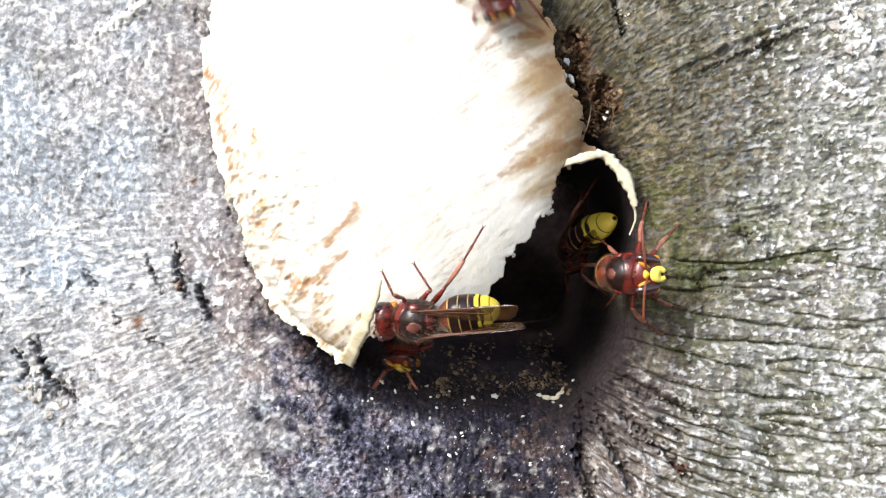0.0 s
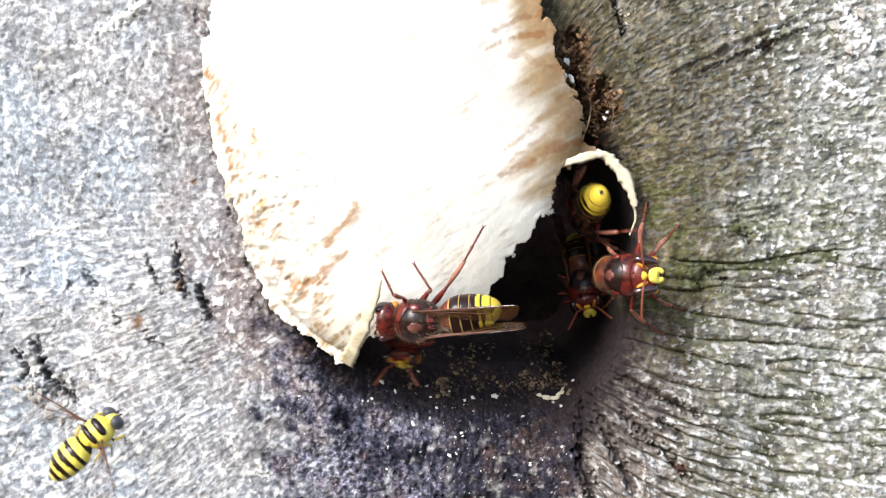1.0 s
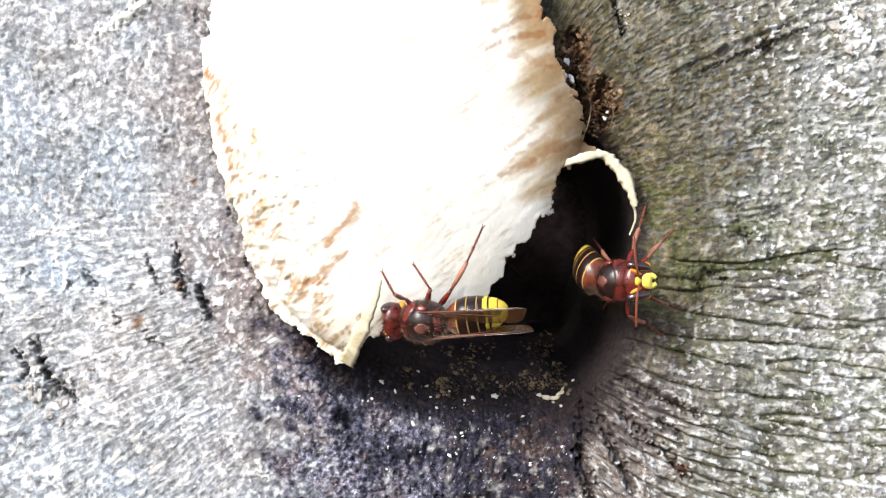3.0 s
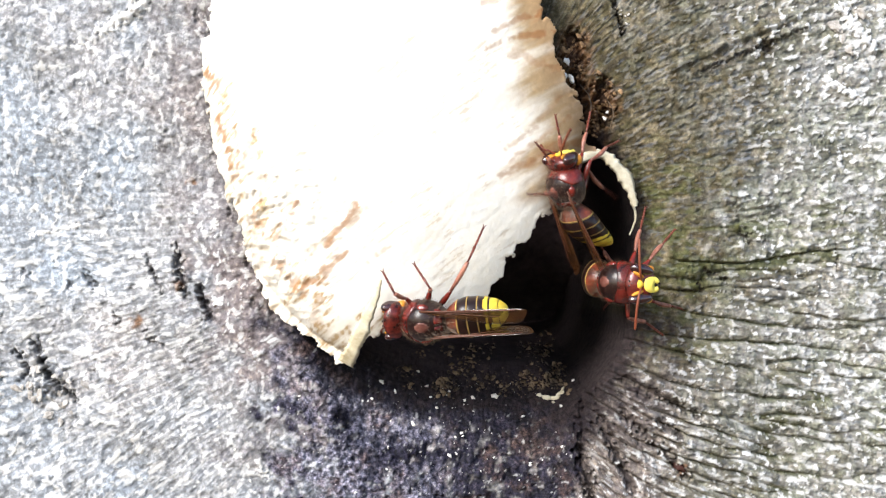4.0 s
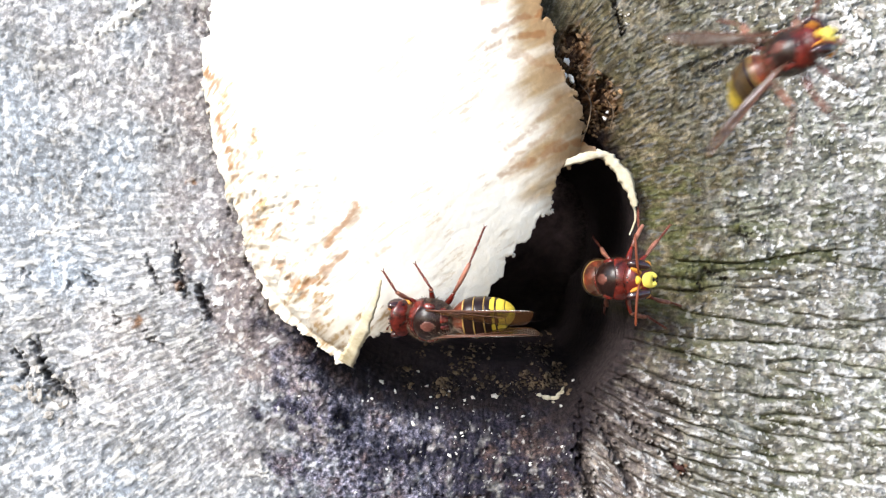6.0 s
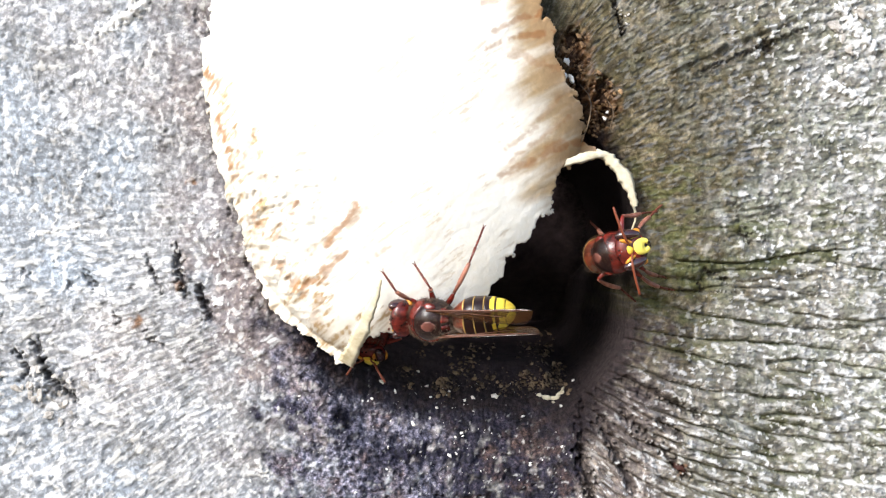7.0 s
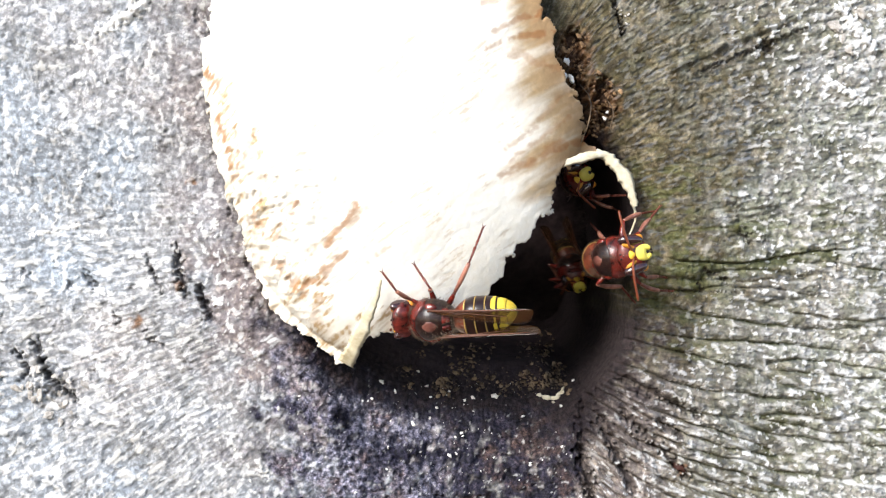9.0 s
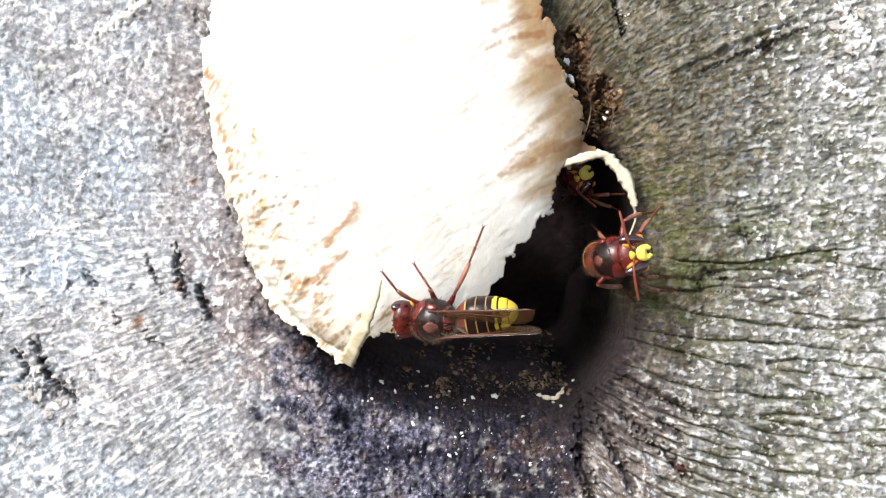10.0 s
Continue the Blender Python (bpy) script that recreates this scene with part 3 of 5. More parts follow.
def nest_depth(x, z):
    q = np.hypot((x + 9) / np.where(x > -9, 36.0, 33.8), (z - 38) / 58.0)
    y = 0.6 + 3.4 * ease(-20, 15, x) - 15.5 * np.clip(1 - q * q, 0, 1) ** 0.52
    a, b = 0.77 * x + 0.64 * z, -0.64 * x + 0.77 * z
    y = y - 0.5 * fbm(x / 16, z / 16, 2, 201)
    fold = 1 - np.abs(perlin(b / 3.6 + 0.5 * perlin(x / 6, z / 6, 203), a / 22, 202)) * 2
    y = y + 0.05 * np.clip(fold, 0, 1) ** 3
    y = y - 0.035 * fbm(x / 1.3, z / 1.3, 4, 204)
    crust = ease(-10, -34, x - 0.3 * z) * ease(30, 5, z)
    y = y - crust * (0.9 * np.clip(fbm(x / 4, z / 2.6, 4, 205), -0.4, 1) + 0.36 * fbm(x / 1.1, z / 1.1, 4, 206))
    return y


def paper_nest():
    step = 0.25
    xs, zs = np.arange(-46, 32, step), np.arange(-24, 86, step)
    x, z = np.meshgrid(xs, zs)
    d = outside(x, z, NEST) + 1.0 * fbm(x / 2.6, z / 2.6, 3, 210) + 0.1 * perlin(x / 0.45, z / 0.45, 211)
    y = nest_depth(x, z)
    keep_v = d < 0
    gz, gx = np.gradient(d, step)
    size = np.maximum(np.hypot(gx, gz), 0.3)
    near = keep_v & (d > -1.5 * step * size)
    lip = np.where(near, np.clip(-d / size, 0, 0.9 * step), 0)
    keep = keep_v[:-1, :-1] & keep_v[1:, :-1] & keep_v[1:, 1:] & keep_v[:-1, 1:]
    rows, cols = x.shape
    i = np.arange(rows * cols).reshape(rows, cols)
    front = np.stack([i[:-1, :-1], i[:-1, 1:], i[1:, 1:], i[1:, :-1]], -1)[keep]
    n = rows * cols
    back = front[:, ::-1] + n
    sides = []
    pad = np.pad(keep, 1)
    for dr, dc, e in ((-1, 0, (0, 1)), (0, 1, (1, 2)), (1, 0, (2, 3)), (0, -1, (3, 0))):
        open_edge = keep & ~pad[1 + dr:1 + dr + keep.shape[0], 1 + dc:1 + dc + keep.shape[1]]
        quad = np.stack([i[:-1, :-1], i[:-1, 1:], i[1:, 1:], i[1:, :-1]], -1)[open_edge]
        a, b = quad[:, e[0]], quad[:, e[1]]
        sides.append(np.stack([b, a, a + n, b + n], -1))
    quads = np.concatenate([front, back, *sides])
    thick = 0.9
    x, z = x + lip * gx / size, z + lip * gz / size
    verts = np.concatenate([np.stack([x, y, z], -1).reshape(-1, 3), np.stack([x, y + thick, z], -1).reshape(-1, 3)]) * MM
    used, quads = np.unique(quads, return_inverse=True)
    quads = quads.reshape(-1, 4)
    edge = outside(x, z, NEST)
    lean = 0.62
    across, along = z * math.cos(lean) - x * math.sin(lean) + 0.003 * x * x, x * math.cos(lean) + z * math.sin(lean)
    band = fbm(across / 3.4, along / 16, 4, 220)
    # right edge: shade of the receding curve painted as tan; left edge: tan crust
    tan_shade = 1.0 * ease(-17, -2, edge) * ease(4, 16, x) * ease(4, 12, z) + 0.4 * ease(-9, -1, edge) * ease(-8, -16, x) * ease(34, 26, z)
    crusty = ease(-8, -24, x - 0.4 * z)
    rough = (1 - crusty) * fbm(across / 0.9, along / 7, 5, 221) + crusty * 1.1 * fbm(across / 1.8 + 0.8 * perlin(x / 3, z / 3, 224), along / 7, 5, 222)
    tan = ease(0.2, 1.2, 0.4 * band + (0.1 + 0.2 * crusty) * rough + 1.1 * tan_shade)
    wet = np.zeros_like(x)
    wob, ragged = 0.8 * fbm(x / 3, z / 3, 3, 230), np.maximum(0.2, 1 + 0.35 * fbm(x / 2.2, z / 1.2, 4, 231) * (1 - crusty) + 1.3 * crusty * fbm(across / 0.8, along / 3, 4, 232))
    for row in STREAKS:
        k, much = stroke(x, z, row, wob, ragged)
        wet = np.maximum(wet, np.minimum(0.9, much * 1.75) * (crusty * k + (1 - crusty) * 0.8 * ease(0, 0.95, k)))
    for row in CRUSTS_SHADE:
        k, much = stroke(x, z, row, wob, np.maximum(ragged, 0.5))
        tan = np.maximum(tan, np.minimum(1, 1.5 * much) * ease(0, 0.6, k) * ease(-0.15, 0.4, fbm(across / 1.5, along / 6, 4, 234)) * (0.9 + 0.7 * fbm(x / 0.9, z / 0.9, 4, 233)))
    # more painted shade towards the right edge
    tan = np.maximum(tan, 0.5 * ease(-9, -1, edge + 2 * band) * ease(7, 15, x) * ease(11, 16, z))
    crease = ease(0.3, 0.42, fbm(across / 0.55, along / 4.5, 3, 240)) * ease(0.05, 0.35, fbm(x / 9, z / 9, 3, 241))
    tan = np.maximum(tan, 0.4 * crease)
    cream = 1 - np.clip(tan, 0, 1)
    # brown streaks, and brown that deepens the painted shade at the right edge
    brown = np.clip(wet + 0.34 * ease(-6.5, -0.3, edge + 1.6 * band) * ease(8, 18, x) * ease(11, 16, z) + 0.22 * ease(0.1, 0.7, fbm(across / 3, along / 16, 4, 226)) * np.clip(tan_shade, 0, 1), 0, 1)
    cream, brown = (np.concatenate([v.ravel(), v.ravel()])[used] for v in (cream, brown))
    ob = sheet("hornet_nest", verts[used], quads, PAPER, [("cream", cream), ("brown", brown)])
    return tagged(ob, "domed cream and tan paper hornet nest filling a tree hollow", "hornet nest")


nest = paper_nest()


def ribbon(points, widths, thick, name, parent, label, jag=0.12):
    """A ragged strip of paper along points (mm)."""
    bm = bmesh.new()
    pts = [Vector(p) for p in points]
    fine, wide = [], []
    for k in range(len(pts) - 1):
        for s in range(16):
            f = s / 16
            a, b, c, d = pts[max(k - 1, 0)], pts[k], pts[k + 1], pts[min(k + 2, len(pts) - 1)]
            fine.append(0.5 * (2 * b + (c - a) * f + (2 * a - 5 * b + 4 * c - d) * f * f + (3 * b - a - 3 * c + d) * f ** 3))
            wide.append(widths[k] * (1 - f) + widths[k + 1] * f)
    fine.append(pts[-1])
    wide.append(widths[-1])
    rings = []
    for k, p in enumerate(fine):
        t = (fine[min(k + 1, len(fine) - 1)] - fine[max(k - 1, 0)]).normalized()
        side = t.cross(Vector((0, 1, 0))).normalized()
        w = wide[k] * (1 + 0.3 * noise.noise(p * 0.7) + jag * noise.noise(p * 1.7))
        off = 0.12 * noise.noise(p * 1.1 + Vector((9, 0, 0)))
        ring = [p + side * (w * c + off) + Vector((0, thick * e, 0)) for c, e in ((-0.5, 0.3), (-0.25, -0.5), (0.25, -0.4), (0.5, 0.5), (0, 0.9))]
        rings.append([bm.verts.new(v * MM) for v in ring])
    for a, b in zip(rings, rings[1:]):
        for k in range(5):
            bm.faces.new((a[k], a[(k + 1) % 5], b[(k + 1) % 5], b[k]))
    bm.faces.new(rings[0])
    bm.faces.new(rings[-1][::-1])
    bmesh.ops.recalc_face_normals(bm, faces=bm.faces)
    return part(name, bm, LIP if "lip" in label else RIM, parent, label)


ribbon([(20.2, -1.2, 14.6), (23.0, -0.9, 15.6), (26.4, 0.2, 16.6), (29.0, 1.4, 16.9)], [0.9, 1.6, 1.9, 1.2], 0.25, "torn_rim", nest, "pale torn paper edge", 0.25)
ribbon([(27.2, 0.8, 17.5), (29.8, 1.6, 15.9), (32.2, 2.4, 13.4), (33.7, 3.2, 10.6), (34.6, 4, 7.6)], [0.8, 2.2, 2.6, 2.0, 1.2], 0.22, "torn_rim", nest, "pale torn paper edge", 0.25)
ribbon([(34.4, 4.5, 8.4), (34.9, 5.5, 5.5), (34, 6.5, 2.5)], [0.5, 0.45, 0.3], 0.4, "torn_strip", nest, "thin hanging paper strip")
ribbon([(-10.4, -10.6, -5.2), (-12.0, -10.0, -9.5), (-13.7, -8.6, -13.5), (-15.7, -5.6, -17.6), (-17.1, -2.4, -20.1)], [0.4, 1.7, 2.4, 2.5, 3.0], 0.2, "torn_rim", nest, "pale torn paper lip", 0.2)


# ---- chips and crumbs on the ledge below the nest ----
def bark_places(xs, zs):
    """Places on the bark, in mm."""
    x, z = np.array(xs, float), np.array(zs, float)
    y, _ = trunk_relief(x, z)
    return [Vector(p) for p in np.stack([x, R - np.sqrt(R * R - x * x) + y, z], -1)]


def bark_at(x, z):
    return bark_places([x], [z])[0]


def stored_ball(subdivisions):
    bm = bmesh.new()
    bmesh.ops.create_icosphere(bm, subdivisions=subdivisions, radius=1)
    bm.verts.index_update()
    out = [v.co.copy() for v in bm.verts], [[v.index for v in f.verts] for f in bm.faces]
    bm.free()
    return out


BALLS = {1: stored_ball(1), 2: stored_ball(2)}


def shard(bm, place, size, flat, turn, rnd):
    """An uneven flake of about that size (mm) into bm."""
    corners, faces = BALLS[2 if size > 0.6 else 1]
    off = Vector((rnd.random() * 50, rnd.random() * 50, 0))
    m = Matrix.Translation(place) @ Euler((rnd.uniform(-0.5, 0.5), turn, rnd.uniform(-0.5, 0.5))).to_matrix().to_4x4()
    made = []
    for v in corners:
        c = v * (1 + 0.7 * noise.noise(v * 1.4 + off) + 0.5 * noise.noise(v * 3.1 + off))
        made.append(bm.verts.new((m @ Vector((c.x * size, c.y * size * flat, c.z * size * 0.62))) * MM))
    for f in faces:
        bm.faces.new([made[i] for i in f])


rnd = random.Random(4)
for cx, cz, size, turn in ((-11.7, -25, 0.75, 0.3), (5.8, -28.4, 0.5, 0.9), (9.9, -28.2, 0.8, 0.2), (25.6, -25.8, 0.55, 0.1), (-5.6, -32.2, 0.65, 0.7),
                           (15.9, -39.4, 0.7, -0.9), (-29.3, -28.3, 0.5, 1.2), (-13.1, -27.6, 0.45, 0.1), (2.2, -34.6, 0.4, 0.2), (-2.2, -28, 0.4, 0.4),
                           (21.9, -36.2, 0.45, 0.2), (-34.5, -41.5, 0.4, 0.8), (-4.8, -23.6, 0.4, 0.3), (-15.5, -43.2, 0.45, 0.2), (22.3, -29.6, 0.45, 0.9)):
    bm = bmesh.new()
    p = bark_at(cx, cz)
    shard(bm, (p.x, p.y - 0.15 * size, p.z), size, 0.3, turn, rnd)
    tagged(part("wood_chip", bm, CHIP, None), "small whitish chip lying on the dark stained bark", "wood chip", "chips below the nest")
bm = bmesh.new()
for cx, cz, size, turn in ((18.6, -28.0, 0.6, 0.3), (19.8, -28.4, 0.9, 0.1), (21.2, -28.5, 1.0, -0.4), (22.4, -27.9, 0.9, -0.7), (23.2, -27.2, 0.6, -0.9), (20.9, -29.1, 0.5, 0.6)):
    p = bark_at(cx, cz)
    shard(bm, (p.x, p.y - 0.5, p.z), size, 0.22, turn, rnd)
tagged(part("paper_scrap", bm, RIM, None), "ragged cream scrap of nest paper lying on the ledge", "paper scrap")

bm = bmesh.new()
heaps = [(rnd.uniform(-8, 24), -27.5 + abs(rnd.gauss(0, 1)) * 4.5, rnd.uniform(0.5, 1.6)) for k in range(46)]
spots = []
for k in range(900):
    cx, cz, wide = rnd.choice(heaps)
    x, z = rnd.gauss(cx, wide), rnd.gauss(cz, 0.7 * wide)
    if -31 < z < -17 and x < 26:
        spots.append((x, z))
for p in bark_places(*zip(*spots)):
    shard(bm, (p.x, p.y - 0.1, p.z), rnd.uniform(0.06, 0.2) + 0.6 * rnd.random() ** 4, rnd.uniform(0.25, 0.6), rnd.uniform(0, 3), rnd)
tagged(part("crumbs", bm, CRUMB, None), "brown crumbs of rotten wood and paper on the ledge", "debris", kind="stuff")
bm = bmesh.new()
spots = [(rnd.gauss(-4, 15), -26 - 18 * rnd.random() ** 1.6) for k in range(125)]
for p in bark_places(*zip(*[q for q in spots if q[0] < 24])):
    shard(bm, (p.x, p.y, p.z), rnd.uniform(0.07, 0.15) + 0.4 * rnd.random() ** 5, rnd.uniform(0.25, 0.6), rnd.uniform(0, 3), rnd)
tagged(part("grit", bm, CHIP, None), "pale grit scattered over the stained bark", "debris", kind="stuff")


for cx, cz, count, spread, mat, name, label, size in (
        (24.0, 34.6, 34, (1.3, 2.2), SCAB, "bark_crumb", "rusty crumb of bark in the crack beside the nest", 0.55),
        (29.0, 26.3, 24, (1.2, 2.0), SCAB, "bark_crumb", "rusty crumb of bark in the crack beside the nest", 0.5),
        (26.8, 21.0, 26, (1.6, 2.0), SCAB, "bark_crumb", "rusty crumb of bark in the crack beside the nest", 0.5),
        (-72.0, -24.5, 20, (2.8, 2.8), PLATE, "bark_flake", "loose grey flake of bark at an old scar", 0.75),
        (-47.4, -4.5, 6, (0.8, 2.2), PLATE, "bark_flake", "loose grey flake of bark at an old scar", 0.5),
        (74.5, 38.0, 7, (2.5, 3.0), PLATE, "bark_flake", "loose grey flake of bark at an old scar", 1.0),
        (31.6, 40.6, 14, (1.0, 2.4), PLATE, "bark_flake", "loose grey flake of bark at an old scar", 0.27)):
    for p in bark_places([rnd.gauss(cx, spread[0]) for k in range(count)], [rnd.gauss(cz, spread[1]) for k in range(count)]):
        bm = bmesh.new()
        s = size * rnd.uniform(0.6, 1.4)
        shard(bm, (p.x, p.y - 0.25 * s, p.z), s, 0.5 if mat is SCAB else 0.28, rnd.uniform(0, 3), rnd)
        ob = part(name, bm, mat, None)
        ob.data.polygons.foreach_set("use_smooth", [False] * len(ob.data.polygons))
        tagged(ob, label, name.replace("_", " "), name.replace("_", " ") + "s")
bm = bmesh.new()
p = bark_at(42.3, -38.9)
shard(bm, (p.x, p.y - 0.3, p.z), 1.5, 0.25, 0.9, rnd)
tagged(part("bark_flake", bm, FLAKE, None), "dark red-brown flake of bark caught between the ridges", "bark flake", "bark flakes")
for cx, cz, size, turn in ((21.2, 31.0, 1.1, 1.1), (22.9, 30.2, 0.9, 1.3), (22.0, 33.4, 0.8, 1.2), (23.9, 26.0, 0.5, 1.2), (29.2, 24.3, 0.45, 0.5), (28.8, 23.2, 0.5, 1.0), (24.3, 24.7, 0.4, 0.9)):
    bm = bmesh.new()
    p = bark_at(cx, cz)
    shard(bm, (p.x, min(p.y, 3) - 1.8, p.z), size, 0.35, turn, rnd)
    tagged(part("paper_flake", bm, CHIP, None), "whitish flake of paper stuck in the crack beside the nest", "paper flake", "flakes in the crack")

for pts in ([(24.5, 5, 30), (26.5, 1.5, 27), (26, 0.5, 22.5), (24.6, 2, 19)], [(29.5, 4, 27), (30.6, 1.5, 24.5), (29.8, 2, 21.5)]):
    line = [Vector(p) for p in pts]
    fibre = []
    for a, b, c in zip([line[0]] + line, line, line[1:] + [line[-1]]):
        fibre += [b * 0.75 + a * 0.25, b * 0.75 + c * 0.25]
    bm = bmesh.new()
    rings = [[bm.verts.new((p + Vector((0.13 * math.cos(q), 0.13 * math.sin(q), 0))) * MM) for q in (0, 1.57, 3.14, 4.71)] for p in fibre]
    for a, b in zip(rings, rings[1:]):
        for k in range(4):
            bm.faces.new((a[k], a[(k + 1) % 4], b[(k + 1) % 4], b[k]))
    tagged(part("fibre", bm, CRUMB, None), "thin brown plant fibre hanging over the crack", "fibre", "fibres in the crack")


# ---- insects: +x ahead, +z the back, mm ----
def loft(rings, segments=20, bm=None):
    """A closed body through rings (x, z of the centre, half width, half height)."""
    bm = bm or bmesh.new()
    loops = []
    for x, zc, w, h in rings:
        loops.append([bm.verts.new(Vector((x, w * math.cos(a), zc + h * math.sin(a))) * MM) for a in (2 * math.pi * k / segments for k in range(segments))])
    for a, b in zip(loops, loops[1:]):
        for k in range(segments):
            bm.faces.new((a[k], b[k], b[(k + 1) % segments], a[(k + 1) % segments]))
    bm.faces.new(loops[0])
    bm.faces.new(loops[-1][::-1])
    bmesh.ops.recalc_face_normals(bm, faces=bm.faces)
    return bm


def ball(centre, radii, turn=(0, 0, 0), bm=None, dent=0.0):
    bm = bm or bmesh.new()
    made = bmesh.ops.create_uvsphere(bm, u_segments=24, v_segments=14, radius=1)["verts"]
    m = Matrix.Translation(centre) @ Euler([radians(a) for a in turn]).to_matrix().to_4x4()
    for v in made:
        c = v.co.copy()
        c *= 1 + dent * noise.noise(c * 1.5)
        v.co = (m @ Vector((c.x * radii[0], c.y * radii[1], c.z * radii[2]))) * MM
    return bm


def tube(points, radii, bm=None, segments=8):
    """A tapering limb through points."""
    bm = bm or bmesh.new()
    pts = [Vector(p) for p in points]
    loops = []
    for k, p in enumerate(pts):
        t = (pts[min(k + 1, len(pts) - 1)] - pts[max(k - 1, 0)]).normalized()
        u = t.orthogonal().normalized()
        w = t.cross(u)
        loops.append([bm.verts.new((p + (u * math.cos(a) + w * math.sin(a)) * radii[k]) * MM) for a in (2 * math.pi * i / segments for i in range(segments))])
    for a, b in zip(loops, loops[1:]):
        for i in range(segments):
            bm.faces.new((a[i], a[(i + 1) % segments], b[(i + 1) % segments], b[i]))
    bm.faces.new(loops[0][::-1])
    bm.faces.new(loops[-1])
    bmesh.ops.recalc_face_normals(bm, faces=bm.faces)
    return bm


def arc(points, steps=6):
    p = [Vector(q) for q in points]
    out = []
    for k in range(len(p) - 1):
        a, b, c, d = p[max(k - 1, 0)], p[k], p[k + 1], p[min(k + 2, len(p) - 1)]
        for s in range(steps):
            f = s / steps
            out.append(0.5 * (2 * b + (c - a) * f + (2 * a - 5 * b + 4 * c - d) * f * f + (3 * b - a - 3 * c + d) * f ** 3))
    return out + [p[-1]]


def limb(name, long, radii, material, parent, label=""):
    """A rigid limb along +x with a slight bow; radii at even steps."""
    n = len(radii)
    return part(name, tube([(long * k / (n - 1), 0, 0.05 * long * math.sin(math.pi * k / (n - 1))) for k in range(n)], radii), material, parent, label)


LEG_LENGTHS = [(3.3, 3.6, 3.6), (3.5, 4.0, 4.3), (4.0, 5.2, 5.6)]
HIPS = [(2.5, 1.3, -1.9), (0.9, 1.7, -2.1), (-1.0, 1.5, -1.8)]


def leg(body, k, size=1.0, mats=None):
    """A leg in three rigid limbs: thigh, shin and jointed foot with claws."""
    mats = mats or (RED, LEG, TOE)
    a, b, c = (v * size for v in LEG_LENGTHS[k])
    thigh = limb("leg", a, [r * size for r in (0.3, 0.4, 0.46, 0.47, 0.44, 0.38, 0.31, 0.25)], mats[0], body)
    shin = limb("shin", b, [r * size for r in (0.23, 0.26, 0.31, 0.35, 0.37, 0.36, 0.33, 0.28)], mats[1], thigh, "glossy pale red-brown shin")
    bm = bmesh.new()
    for j in range(5):
        f, g = c * (0, 0.44, 0.62, 0.76, 0.87)[j], c * (0.45, 0.63, 0.77, 0.88, 1.0)[j]
        tube([(f, 0, 0), (0.6 * f + 0.4 * g, 0, 0.02), (g - 0.05, 0, 0)], [0.14 * size, 0.17 * size, (0.23 - 0.02 * j) * size], bm, 7)
    for side in (-1, 1):
        tube([(c - 0.05, side * 0.05, 0), (c + 0.25 * size, side * 0.2 * size, 0), (c + 0.4 * size, side * 0.3 * size, -0.22 * size)], [0.08 * size, 0.06 * size, 0.02 * size], bm, 5)
    foot = part("foot", bm, mats[2], thigh)
    return thigh, shin, foot


def bend(hip, knee, ankle, toe, lengths):
    """Joints as near as may be to those given, with the limbs' own lengths."""
    p = [Vector(q) for q in (hip, knee, ankle, toe)]
    root, goal = p[0].copy(), p[3].copy()
    for _ in range(25):
        p[3] = goal.copy()
        for j in (2, 1, 0):
            p[j] = p[j + 1] + (p[j] - p[j + 1]).normalized() * lengths[j]
        p[0] = root.copy()
        for j in (0, 1, 2):
            p[j + 1] = p[j] + (p[j + 1] - p[j]).normalized() * lengths[j]
    return p


def limb_poses(p, side):
    """The poses of thigh, shin and foot for the joints p; shin and foot in the thigh's space."""
    out = []
    for a, b in zip(p, p[1:]):
        x = (b - a).normalized()
        y = Vector((0.25 * side, 0, 1)).cross(x)
        y = (y if y.length > 1e-3 else Vector((0, 1, 0))).normalized()
        m = Matrix((x, y, x.cross(y))).transposed().to_4x4()
        m.translation = a * MM
        out.append(m)
    back = out[0].inverted()
    return out[0], back @ out[1], back @ out[2]


def rest(k, side):
    """Knee, ankle and toe of a leg that is set down loosely, in the body's space."""
    x, y, z = HIPS[k]
    return [((x + 1.6, side * 4.4, -0.6), (x + 4.2, side * 5.2, -3.2), (x + 6.6, side * 6.2, -5.2)),
            ((x + 0.2, side * 5.0, -0.2), (x + 0.8, side * 8.0, -2.8), (x + 1.0, side * 11.2, -5.2)),
            ((x - 2.6, side * 4.4, 0.2), (x - 6.4, side * 6.4, -2.4), (x - 10.6, side * 8.2, -4.8))][k]


def tuck(k, side):
    """The same for a leg that is drawn in under the body."""
    x, y, z = HIPS[k]
    return (x - 1.0, side * 3.2, -2.6), (x - 3.4, side * 2.6, -4.6), (x - 6.5, side * 2.2, -4.8)


def own(m, p, size):
    """A place of the world (mm) in the space of the pose m, in mm."""
    return (m.inverted() @ (Vector(p) * MM)) / MM / size


def step_legs(legs, rows, size, stances):
    """Keys the legs so that the toes stay where stances(t) puts them; there, a leg that is missing hangs at rest."""
    keys = {}
    for t, m in rows:
        held = stances(t)
        for number, limbs in legs.items():
            k, side = number % 3, -1 if number < 3 else 1
            x, y, z = HIPS[k]
            spots = [own(m, p, size) for p in held[number]] if number in held else rest(k, side)
            p = bend((x, side * y, z), *spots, LEG_LENGTHS[k])
            for ob, pose_of in zip(limbs, limb_poses(p, side)):
                keys.setdefault(ob, []).append((t, pose_of))
    return keys


